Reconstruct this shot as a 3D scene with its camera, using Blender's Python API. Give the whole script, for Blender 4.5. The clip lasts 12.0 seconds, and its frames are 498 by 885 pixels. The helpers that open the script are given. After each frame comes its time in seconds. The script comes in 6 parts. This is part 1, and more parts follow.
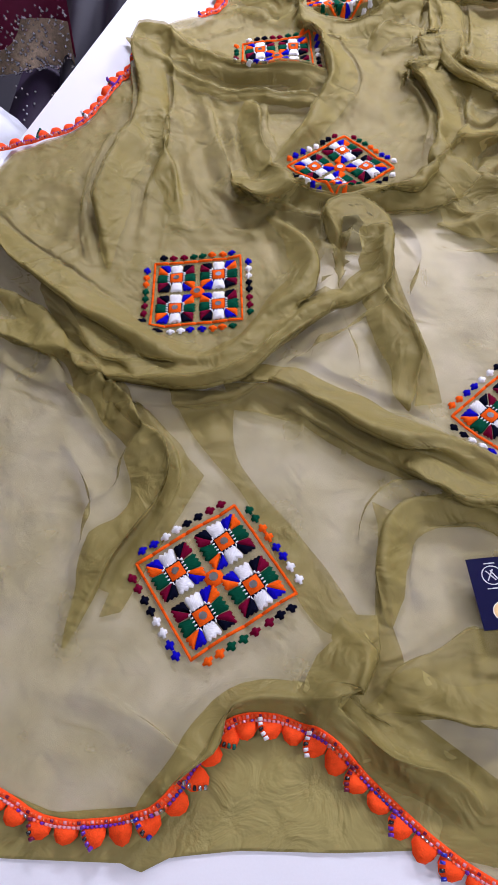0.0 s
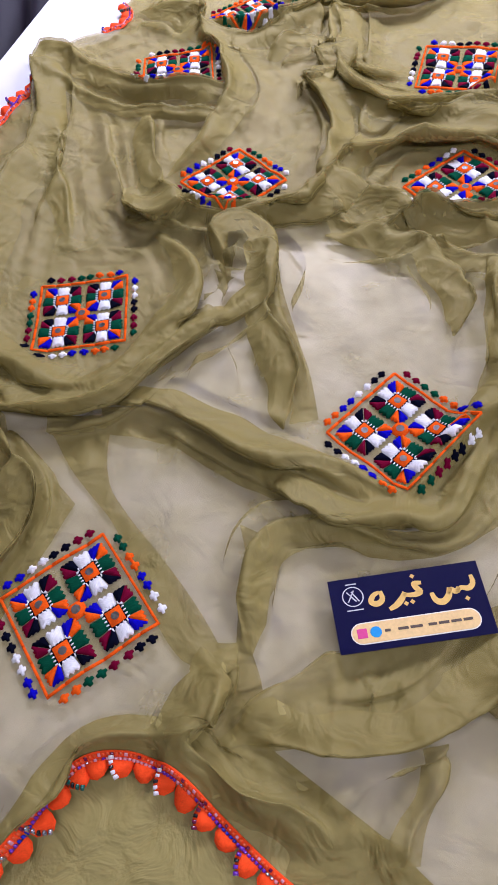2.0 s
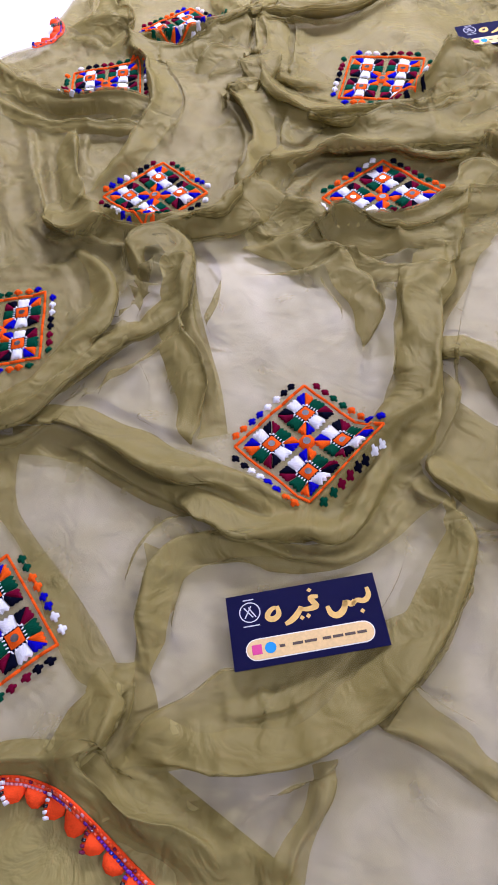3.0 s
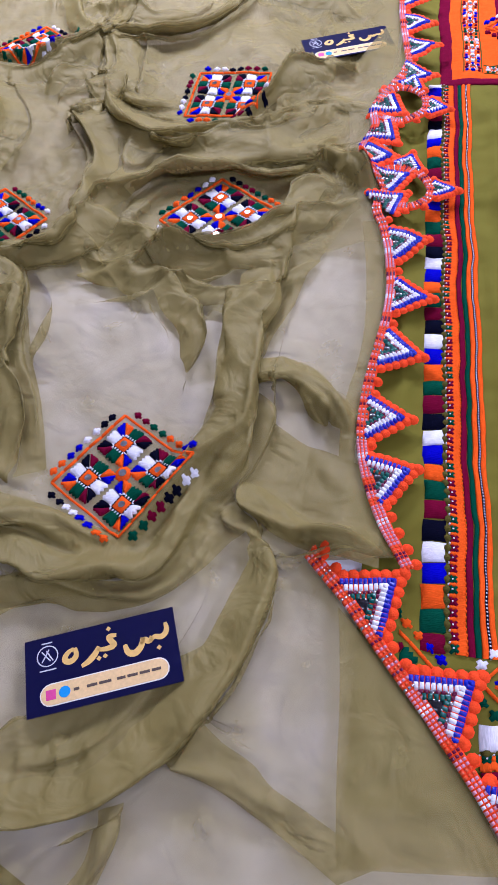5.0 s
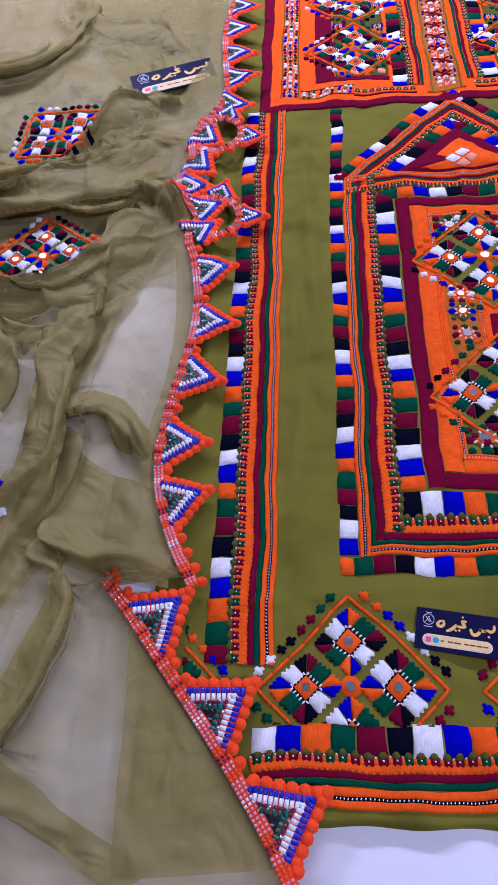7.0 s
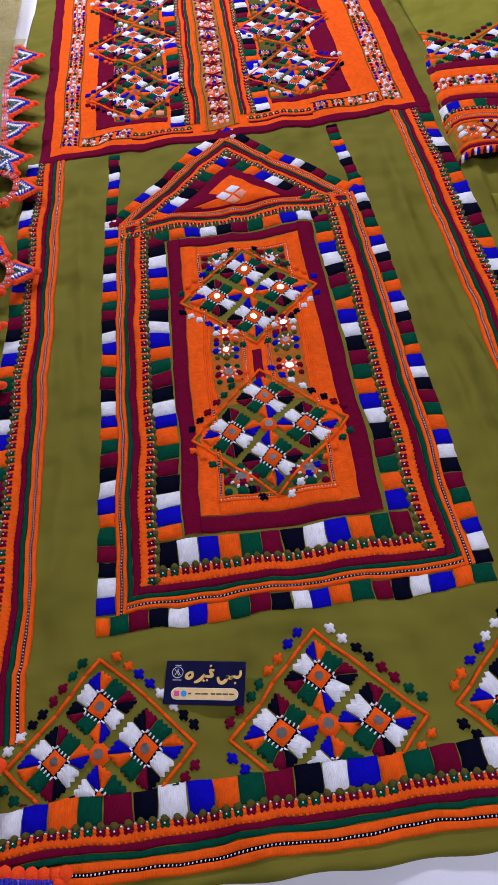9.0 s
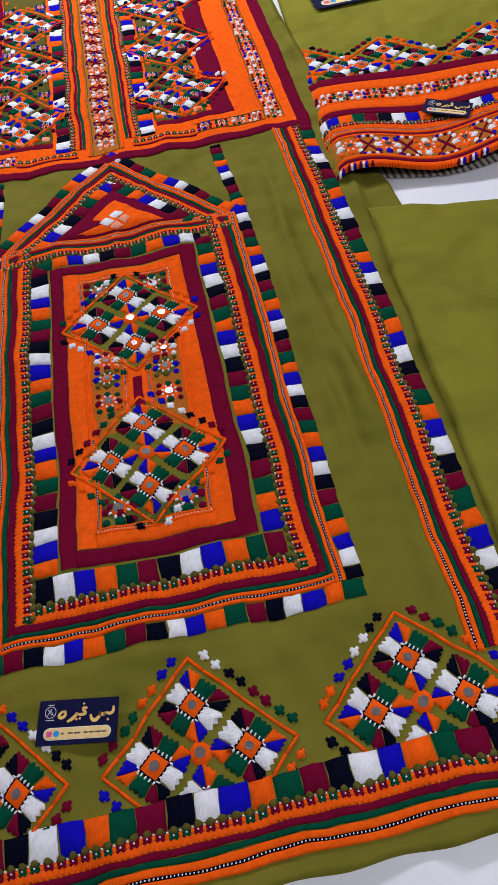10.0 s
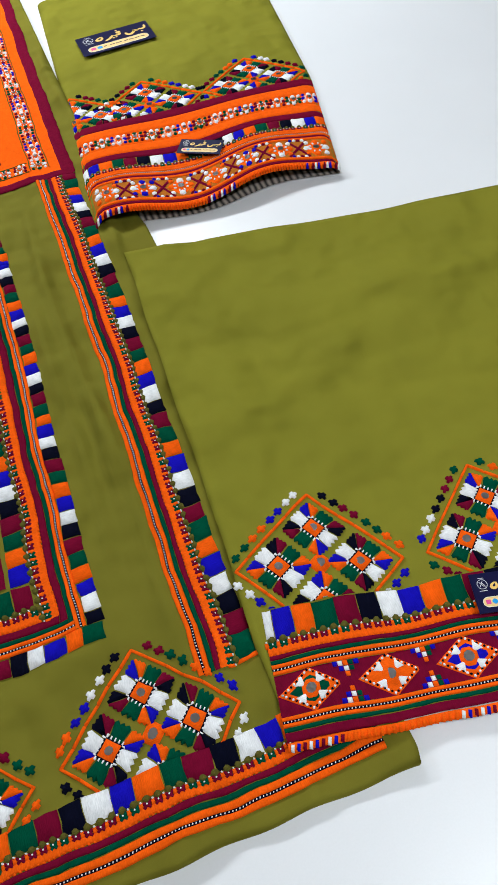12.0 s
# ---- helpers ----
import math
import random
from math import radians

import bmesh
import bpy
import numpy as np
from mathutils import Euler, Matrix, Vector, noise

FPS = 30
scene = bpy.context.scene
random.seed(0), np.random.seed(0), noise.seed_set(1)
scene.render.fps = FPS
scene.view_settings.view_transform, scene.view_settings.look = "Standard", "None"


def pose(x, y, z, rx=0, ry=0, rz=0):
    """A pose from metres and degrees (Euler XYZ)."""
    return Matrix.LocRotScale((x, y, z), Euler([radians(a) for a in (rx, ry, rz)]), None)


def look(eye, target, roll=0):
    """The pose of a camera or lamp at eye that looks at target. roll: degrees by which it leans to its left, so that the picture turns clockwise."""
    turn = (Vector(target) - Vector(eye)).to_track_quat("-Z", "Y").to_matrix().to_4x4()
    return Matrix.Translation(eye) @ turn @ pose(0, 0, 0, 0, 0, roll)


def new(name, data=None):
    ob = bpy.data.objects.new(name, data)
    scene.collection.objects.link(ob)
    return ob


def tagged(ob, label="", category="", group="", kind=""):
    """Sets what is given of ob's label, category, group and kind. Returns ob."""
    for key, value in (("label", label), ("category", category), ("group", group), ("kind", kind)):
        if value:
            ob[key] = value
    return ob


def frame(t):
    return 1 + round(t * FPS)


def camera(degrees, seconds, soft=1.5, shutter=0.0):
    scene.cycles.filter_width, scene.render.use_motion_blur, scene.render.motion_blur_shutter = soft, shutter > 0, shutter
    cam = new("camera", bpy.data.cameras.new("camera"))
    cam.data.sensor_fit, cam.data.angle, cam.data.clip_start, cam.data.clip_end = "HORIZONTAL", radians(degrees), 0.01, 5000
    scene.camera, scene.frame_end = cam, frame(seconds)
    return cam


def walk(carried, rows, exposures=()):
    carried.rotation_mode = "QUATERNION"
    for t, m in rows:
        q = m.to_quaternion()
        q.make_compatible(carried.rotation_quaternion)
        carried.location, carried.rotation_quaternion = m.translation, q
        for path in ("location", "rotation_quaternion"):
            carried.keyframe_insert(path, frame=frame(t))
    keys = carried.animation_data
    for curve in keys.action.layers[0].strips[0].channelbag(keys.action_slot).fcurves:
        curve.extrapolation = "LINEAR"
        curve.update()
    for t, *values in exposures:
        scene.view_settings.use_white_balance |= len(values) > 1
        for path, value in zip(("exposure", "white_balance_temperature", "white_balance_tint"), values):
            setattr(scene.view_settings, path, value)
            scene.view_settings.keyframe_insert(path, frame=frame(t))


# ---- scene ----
cam = camera(38.6, 12.0)
PATH = [
    (0, (-0.675, -0.567, 0.786), (-1.14, 0.47, -0.86), -9.2),
    (0.5, (-0.648, -0.552, 0.779), (-1.12, 0.488, -0.863), -9.9),
    (1, (-0.611, -0.534, 0.775), (-1.074, 0.511, -0.867), -10.0),
    (1.5, (-0.572, -0.518, 0.773), (-1.027, 0.53, -0.869), -10.3),
    (2, (-0.534, -0.498, 0.771), (-0.978, 0.555, -0.87), -10.5),
    (2.5, (-0.489, -0.479, 0.769), (-0.92, 0.581, -0.871), -10.7),
    (3, (-0.435, -0.463, 0.767), (-0.848, 0.609, -0.87), -10.5),
    (5, (-0.25, -0.393, 0.765), (-0.571, 0.694, -0.882), -9.9),
    (5.5, (-0.2, -0.385, 0.771), (-0.502, 0.706, -0.878), -10.2),
    (6, (-0.145, -0.384, 0.777), (-0.429, 0.715, -0.87), -10.6),
    (6.5, (-0.09, -0.382, 0.786), (-0.348, 0.727, -0.858), -10.8),
    (7, (-0.034, -0.378, 0.793), (-0.258, 0.738, -0.851), -10.7),
    (9, (0.198, -0.346, 0.793), (0.161, 0.805, -0.842), -9.6),
    (9.5, (0.253, -0.342, 0.792), (0.268, 0.81, -0.843), -9.2),
    (10, (0.315, -0.344, 0.8), (0.384, 0.806, -0.835), -8.9),
    (10.5, (0.368, -0.351, 0.809), (0.483, 0.792, -0.828), -8.7),
    (11, (0.428, -0.365, 0.823), (0.594, 0.774, -0.813), -8.5),
    (11.5, (0.494, -0.385, 0.833), (0.713, 0.747, -0.801), -8.2),
    (12, (0.565, -0.401, 0.835), (0.834, 0.722, -0.798), -8.2),
]
walk(cam, [(t, look(eye, target, roll)) for t, eye, target, roll in PATH],
     exposures=[(0.0, 0.40, 5700, 24), (2.5, 0.40, 5450, 30), (5.5, 0.13, 5050, 36), (7.0, -0.20, 5000, 37),
                (9.0, -0.47, 5550, 25), (10.5, -0.40, 5950, 9), (12.0, -0.12, 6000, 2)])

# ---------------------------------------------------------------- light
world = bpy.data.worlds.new("world")
scene.world = world
world.use_nodes = True
world.node_tree.nodes["Background"].inputs[0].default_value = (0.9, 0.95, 1.0, 1)
world.node_tree.nodes["Background"].inputs[1].default_value = 0.15

CEIL = 1.95
LAMPS = [(-1.3, 2.5, 160), (0.7, 2.5, 128), (-0.9, -1.0, 14), (1.5, -0.7, 68)]
for lx, ly, watts in LAMPS:
    lamp = bpy.data.lights.new("ceiling_lamp", "AREA")
    lamp.shape, lamp.size, lamp.size_y, lamp.energy, lamp.color = "RECTANGLE", 1.15, 0.28, watts * 0.5, (1.0, 0.98, 0.97)
    lo = new("ceiling_lamp", lamp)
    lo.location = (lx, ly, CEIL - 0.06)

# ---------------------------------------------------------------- materials


def principled(name):
    m = bpy.data.materials.new(name)
    m.use_nodes = True
    return m, m.node_tree.nodes, m.node_tree.links, m.node_tree.nodes["Principled BSDF"]


def grain(nt, links, bsdf, colour, amount=0.15, scale=60.0, fine=900.0, bump=0.25, stretch=(1, 1, 1), dist=0.001, per_object=0.0):
    """Two scales of colour variation and a fine relief on a plain base colour."""
    pos = nt.new("ShaderNodeNewGeometry")
    mapn = nt.new("ShaderNodeMapping")
    mapn.inputs["Scale"].default_value = stretch
    links.new(pos.outputs["Position"], mapn.inputs["Vector"])
    n1, n2 = nt.new("ShaderNodeTexNoise"), nt.new("ShaderNodeTexNoise")
    n1.inputs["Scale"].default_value, n2.inputs["Scale"].default_value = scale, fine
    n1.inputs["Detail"].default_value, n2.inputs["Detail"].default_value = 4, 2
    links.new(pos.outputs["Position"], n1.inputs["Vector"])
    links.new(mapn.outputs["Vector"], n2.inputs["Vector"])
    add = nt.new("ShaderNodeMath")
    add.operation = "ADD"
    links.new(n1.outputs["Fac"], add.inputs[0])
    links.new(n2.outputs["Fac"], add.inputs[1])
    last = add.outputs[0]
    if per_object:
        info, mul, plus = nt.new("ShaderNodeObjectInfo"), nt.new("ShaderNodeMath"), nt.new("ShaderNodeMath")
        mul.operation, plus.operation = "MULTIPLY", "ADD"
        mul.inputs[1].default_value = per_object
        links.new(info.outputs["Random"], mul.inputs[0])
        links.new(mul.outputs[0], plus.inputs[0])
        links.new(last, plus.inputs[1])
        last = plus.outputs[0]
    ramp = nt.new("ShaderNodeMapRange")
    ramp.inputs["From Min"].default_value, ramp.inputs["From Max"].default_value = 0.6, 1.4 + per_object
    ramp.inputs["To Min"].default_value, ramp.inputs["To Max"].default_value = 1 - amount, 1 + amount
    links.new(last, ramp.inputs["Value"])
    mix = nt.new("ShaderNodeVectorMath")
    mix.operation = "SCALE"
    mix.inputs[0].default_value = colour
    links.new(ramp.outputs["Result"], mix.inputs["Scale"])
    links.new(mix.outputs[0], bsdf.inputs["Base Color"])
    bmp = nt.new("ShaderNodeBump")
    bmp.inputs["Strength"].default_value, bmp.inputs["Distance"].default_value = bump, dist
    links.new(n2.outputs["Fac"], bmp.inputs["Height"])
    links.new(bmp.outputs["Normal"], bsdf.inputs["Normal"])
    return mix, bmp


COLOURS = {
    "W": (0.80, 0.80, 0.82), "B": (0.010, 0.006, 0.42), "O": (0.86, 0.105, 0.003), "G": (0.003, 0.064, 0.033),
    "M": (0.150, 0.003, 0.024), "K": (0.003, 0.0035, 0.012), "L": (0.105, 0.092, 0.018), "P": (0.85, 0.33, 0.20), "T": (0.42, 0.13, 0.015),
}
WORDS = {"W": "white", "B": "royal_blue", "O": "orange", "G": "bottle_green", "M": "maroon", "K": "black", "L": "olive", "P": "pink", "T": "rust"}
THREAD = {}
for key, col in COLOURS.items():
    for axis, stretch in (("x", (0.12, 1, 1)), ("y", (1, 0.12, 1))):
        m, nt, ln, b = principled(WORDS[key] + "_thread_" + axis)
        grain(nt, ln, b, col, 0.22, 90.0, 1100.0, 0.55, stretch, 0.0012, 0.12)
        b.inputs["Roughness"].default_value = 0.82
        b.inputs["Specular IOR Level"].default_value = 0.02
        THREAD[key + axis] = m

BEAD = {}
for key, col in {"W": (0.82, 0.8, 0.82), "B": (0.012, 0.02, 0.42), "O": (0.85, 0.10, 0.02), "G": (0.005, 0.10, 0.075),
                 "M": (0.16, 0.01, 0.05), "K": (0.01, 0.01, 0.014), "P": (0.75, 0.32, 0.36), "S": (0.55, 0.55, 0.6), "V": (0.16, 0.03, 0.42)}.items():
    m, nt, ln, b = principled("bead_" + key.lower())
    grain(nt, ln, b, col, 0.25, 200.0, 700.0, 0.1, (1, 1, 1), 0.0006, 0.2)
    b.inputs["Roughness"].default_value = 0.16
    b.inputs["Metallic"].default_value = 0.85 if key == "S" else 0.0
    b.inputs["Coat Weight"].default_value = 0.6
    BEAD[key] = m

mirror_glass, nt, ln, b = principled("small_mirror")
grain(nt, ln, b, (0.86, 0.87, 0.9), 0.04, 200.0, 500.0, 0.05, (1, 1, 1), 0.0004)
b.inputs["Metallic"].default_value, b.inputs["Roughness"].default_value = 1.0, 0.12

yarn, nt, ln, b = principled("orange_crochet_yarn")
grain(nt, ln, b, (0.95, 0.078, 0.007), 0.2, 150.0, 650.0, 0.5, (1, 1, 1), 0.002, 0.1)
b.inputs["Roughness"].default_value = 0.75
b.inputs["Specular IOR Level"].default_value = 0.12


def cloth(name, colour, amount=0.10, rough=0.78):
    m, nt, ln, b = principled(name)
    mix, bmp = grain(nt, ln, b, colour, amount, 9.0, 1800.0, 0.12, (1, 1, 1), 0.0006)
    soft = nt.new("ShaderNodeTexNoise")
    soft.inputs["Scale"].default_value, soft.inputs["Detail"].default_value = 8.0, 2
    pos = nt.new("ShaderNodeNewGeometry")
    ln.new(pos.outputs["Position"], soft.inputs["Vector"])
    b2 = nt.new("ShaderNodeBump")
    b2.inputs["Strength"].default_value, b2.inputs["Distance"].default_value = 1.0, 0.045
    ln.new(soft.outputs["Fac"], b2.inputs["Height"])
    ln.new(b2.outputs["Normal"], bmp.inputs["Normal"])
    b.inputs["Roughness"].default_value = rough
    b.inputs["Specular IOR Level"].default_value = 0.05
    return m


DRESS_CLOTH = cloth("olive_crepe", (0.165, 0.150, 0.017))
PIECE_CLOTH = cloth("olive_crepe_trousers", (0.205, 0.193, 0.019))

# sheer chiffon: a thin weave, part open and part thread
SHEER = bpy.data.materials.new("sheer_olive_chiffon")
SHEER.use_nodes = True
nt, ln = SHEER.node_tree.nodes, SHEER.node_tree.links
b = nt["Principled BSDF"]
mix_, bmp_ = grain(nt, ln, b, (0.335, 0.280, 0.088), 0.08, 12.0, 1500.0, 0.15, (1, 1, 1), 0.0006)
crease = nt.new("ShaderNodeTexNoise")
crease.inputs["Scale"].default_value, crease.inputs["Detail"].default_value, crease.inputs["Distortion"].default_value = 17.0, 3, 2.4
crease_bump = nt.new("ShaderNodeBump")
crease_bump.inputs["Strength"].default_value, crease_bump.inputs["Distance"].default_value = 0.6, 0.012
ln.new(crease.outputs["Fac"], crease_bump.inputs["Height"])
ln.new(crease_bump.outputs["Normal"], bmp_.inputs["Normal"])
crease_pos = nt.new("ShaderNodeNewGeometry")
ln.new(crease_pos.outputs["Position"], crease.inputs["Vector"])
b.inputs["Roughness"].default_value = 0.55
b.inputs["Specular IOR Level"].default_value = 0.3
tr = nt.new("ShaderNodeBsdfTransparent")
tr.inputs[0].default_value = (1.0, 0.96, 0.85, 1)
mixs = nt.new("ShaderNodeMixShader")
weave = nt.new("ShaderNodeTexNoise")
weave.inputs["Scale"].default_value, weave.inputs["Detail"].default_value = 14.0, 5
wr = nt.new("ShaderNodeMapRange")
wr.inputs["From Min"].default_value, wr.inputs["From Max"].default_value = 0.3, 0.7
wr.inputs["To Min"].default_value, wr.inputs["To Max"].default_value = 0.38, 0.58
pos = nt.new("ShaderNodeNewGeometry")
ln.new(pos.outputs["Position"], weave.inputs["Vector"])
ln.new(weave.outputs["Fac"], wr.inputs["Value"])
ln.new(wr.outputs["Result"], mixs.inputs[0])
ln.new(tr.outputs[0], mixs.inputs[1])
ln.new(b.outputs[0], mixs.inputs[2])
ln.new(mixs.outputs[0], nt["Material Output"].inputs["Surface"])
# same cloth as two plies or a gathered fold; DENSE also deepens crease shade
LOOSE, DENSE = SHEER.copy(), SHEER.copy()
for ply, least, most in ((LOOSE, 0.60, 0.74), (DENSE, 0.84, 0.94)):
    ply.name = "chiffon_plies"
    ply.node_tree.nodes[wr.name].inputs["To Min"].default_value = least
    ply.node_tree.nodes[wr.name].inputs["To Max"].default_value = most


def plain(name, colour, rough=0.5, amount=0.08, scale=8.0, fine=300.0, bump=0.1, metal=0.0):
    m, nt, ln, b = principled(name)
    grain(nt, ln, b, colour, amount, scale, fine, bump)
    b.inputs["Roughness"].default_value, b.inputs["Metallic"].default_value = rough, metal
    return m


TABLE = plain("white_laminate", (0.80, 0.80, 0.83), 0.32, 0.02, 5.0, 400.0, 0.02)
# wall and ceiling greys are set for bounce light and mirror reflections
WALL = plain("painted_wall", (0.22, 0.215, 0.215), 0.8, 0.05)
CEILING = plain("ceiling_paint", (0.5, 0.5, 0.51), 0.85, 0.04)
FLOOR = plain("dark_floor", (0.012, 0.011, 0.018), 0.6, 0.2)
CARD = plain("navy_card", (0.006, 0.006, 0.042), 0.30, 0.06, 60.0, 300.0, 0.02)
CARD.node_tree.nodes["Principled BSDF"].inputs["Specular IOR Level"].default_value = 0.2
CARD_EDGE = plain("card_edge", (0.7, 0.7, 0.7), 0.6)
GOLD = plain("gold_print", (0.80, 0.52, 0.14), 0.35, 0.1, 120.0)
PALE_GOLD = plain("pale_gold_print", (0.85, 0.60, 0.26), 0.3, 0.12, 40.0)
CREAM = plain("cream_print", (0.85, 0.80, 0.68), 0.3)
PINK_INK = plain("magenta_print", (0.75, 0.08, 0.30), 0.3)
BLUE_INK = plain("blue_print", (0.03, 0.33, 0.75), 0.3)
INK = plain("dark_ink", (0.10, 0.07, 0.05), 0.5)
SILVER = plain("silver_print", (0.62, 0.62, 0.64), 0.35, 0.1, 120.0)

# ---------------------------------------------------------------- mesh helpers
rng = random.Random(7)


def mesh_object(name, verts, faces, mats, parent=None, label="", smooth=True, index=None):
    me = bpy.data.meshes.new(name)
    me.from_pydata([tuple(map(float, v)) for v in verts], [], faces)
    mats = mats if isinstance(mats, (list, tuple)) else [mats]
    for m in mats:
        me.materials.append(m)
    if index is not None:
        me.polygons.foreach_set("material_index", index)
    if smooth:
        me.polygons.foreach_set("use_smooth", [True] * len(faces))
    me.update()
    ob = new(name, me)
    if parent is not None:
        ob.parent = parent
    if label:
        ob["label"] = label
    return ob


def empty(name, loc=(0, 0, 0)):
    return new(name)


def waves(x, y, size, seed, n=7):
    """A smooth random field of about -1 to 1 with waves of about the given size."""
    r = random.Random(seed)
    total = 0 * x
    for _ in range(n):
        a, k, p = r.uniform(0, math.tau), math.tau / size * r.uniform(0.6, 1.5), r.uniform(0, math.tau)
        total = total + np.sin(k * (x * math.cos(a) + y * math.sin(a)) + p)
    return total / n ** 0.5 * 0.7


def pillow(outline, h, inset=0.3, base=-0.0008):
    """A cushion of thread over an outline: rim, shoulder and a low crown."""
    o = np.asarray(outline, float)
    c = o.mean(0)
    n = len(o)
    inner = c + (o - c) * (1 - inset)
    v = np.zeros((2 * n + 1, 3))
    v[:n, :2], v[:n, 2] = o, base
    v[n:2 * n, :2], v[n:2 * n, 2] = inner, h
    v[2 * n] = (c[0], c[1], h * 1.05)
    f = [(i, (i + 1) % n, n + (i + 1) % n, n + i) for i in range(n)] + [(n + i, n + (i + 1) % n, 2 * n) for i in range(n)]
    return v, f


def area2(o):
    return sum(o[i][0] * o[(i + 1) % len(o)][1] - o[(i + 1) % len(o)][0] * o[i][1] for i in range(len(o)))


def ccw(o):
    return list(o) if area2(o) > 0 else list(o)[::-1]


def clip_right(o, xmin):
    return [(q[1], q[0]) for q in clip_above([(p[1], p[0]) for p in o], xmin)]


def clip_above(o, ymin):
    out = []
    for i in range(len(o)):
        a, c = o[i], o[(i + 1) % len(o)]
        if a[1] >= ymin:
            out.append(a)
        if (a[1] >= ymin) != (c[1] >= ymin):
            s = (ymin - a[1]) / (c[1] - a[1])
            out.append((a[0] + s * (c[0] - a[0]), ymin))
    return out


def piece(name, outline, mp, h, mat, parent, inset=0.3, label=""):
    if len(outline) < 3 or abs(area2(outline)) < 2e-7:
        return None
    v, f = pillow(ccw(outline), h, inset)
    return mesh_object(name, mp(v), f, mat, parent, label)


def mirror_piece(outline, mp, h, parent):
    """A flat little mirror, slightly tilted in its frame."""
    if len(outline) < 3 or abs(area2(outline)) < 2e-7:
        return None
    o = np.asarray(ccw(outline), float)
    c, k = o.mean(0), len(o)
    tilt = (rng.uniform(-0.05, 0.05), rng.uniform(-0.05, 0.05))
    v = np.zeros((2 * k, 3))
    v[:k, :2], v[:k, 2] = o, 0.0
    v[k:, :2], v[k:, 2] = c + (o - c) * 0.94, h
    w = mp(v)
    centre = w[k:].mean(0)
    w[k:, 2] = centre[2] + (w[k:, 0] - centre[0]) * tilt[0] + (w[k:, 1] - centre[1]) * tilt[1]
    return mesh_object("mirror", w, [(i, (i + 1) % k, k + (i + 1) % k, k + i) for i in range(k)] + [tuple(range(k, 2 * k))], mirror_glass, parent, "", False)


def joined(name, items, mp, parent, inset=0.3, label="", stuff=True):
    """Many small pieces in one mesh; items are (outline, height, material)."""
    mats, V, F, I = [], [], [], []
    count = 0
    for o, h, m in items:
        if len(o) < 3 or abs(area2(o)) < 1e-8:
            continue
        if m not in mats:
            mats.append(m)
        v, f = pillow(ccw(o), h, inset)
        V.append(v)
        F += [tuple(i + count for i in q) for q in f]
        I += [mats.index(m)] * len(f)
        count += len(v)
    if not V:
        return None
    ob = mesh_object(name, mp(np.concatenate(V)), F, mats, parent, label, True, I)
    if stuff:
        ob["kind"] = "stuff"
    return ob


def resample(pts, step):
    p = np.asarray(pts, float)
    d = np.concatenate([[0], np.cumsum(np.hypot(*(p[1:] - p[:-1]).T))])
    n = max(2, int(d[-1] / step) + 1)
    s = np.linspace(0, d[-1], n)
    return np.stack([np.interp(s, d, p[:, 0]), np.interp(s, d, p[:, 1])], 1)


def smooth_path(pts, step=0.006, rounds=3):
    """A rounded line through a few control points (corner cutting), evenly sampled."""
    p = np.asarray(pts, float)
    for _ in range(rounds):
        q = [p[0]]
        for a, c in zip(p[:-1], p[1:]):
            q += [a * 0.75 + c * 0.25, a * 0.25 + c * 0.75]
        p = np.array(q + [p[-1]])
    return resample(p, step)


def normals(p):
    t = np.gradient(p, axis=0)
    t /= np.maximum(np.hypot(t[:, 0], t[:, 1]), 1e-9)[:, None]
    return t, np.stack([-t[:, 1], t[:, 0]], 1)


def ribbon(pts, o0, o1, h, mp, name, mat, parent, step=0.012, label="", ragged=0.0):
    """A raised strip between two offsets to the left of a line."""
    p = resample(pts, step)
    t, n = normals(p)
    prof = [(0, -0.0008), (0.06, 0.75), (0.3, 1), (0.7, 1), (0.94, 0.75), (1, -0.0008)]
    if abs(o1 - o0) > 0.08:
        prof = [(0, -0.0008)] + [(f, 1) for f in np.linspace(0.002, 0.998, int(abs(o1 - o0) / 0.012))] + [(1, -0.0008)]
    jit = np.array([rng.uniform(-ragged, ragged) for _ in p])
    V = []
    for f, hh in prof:
        w = o0 + (o1 - o0) * f + (jit if f < 0.2 else 0) * (1 if f < 0.2 else 0)
        xy = p + n * (np.ones(len(p)) * w)[:, None]
        V.append(np.column_stack([xy, np.full(len(p), hh * h if hh > 0 else hh)]))
    k, m = len(prof), len(p)
    V = np.concatenate(V)
    F = [(a * m + i, a * m + i + 1, (a + 1) * m + i + 1, (a + 1) * m + i) for a in range(k - 1) for i in range(m - 1)]
    return mesh_object(name, mp(V), [f[::-1] for f in F], mat, parent, label)


CYCLE = "WBOGMK"


def block_outline(P, d, n, s0, s1, o0, o1):
    j = lambda a=0.0009: rng.uniform(-a, a)
    pts = []
    for s, o in ((s0, o0), ((s0 + s1) / 2, o0), (s1, o0), (s1, (o0 + o1) / 2), (s1, o1), ((s0 + s1) / 2, o1), (s0, o1), (s0, (o0 + o1) / 2)):
        pts.append(tuple(P + d * (s + j()) + n * (o + j())))
    return pts


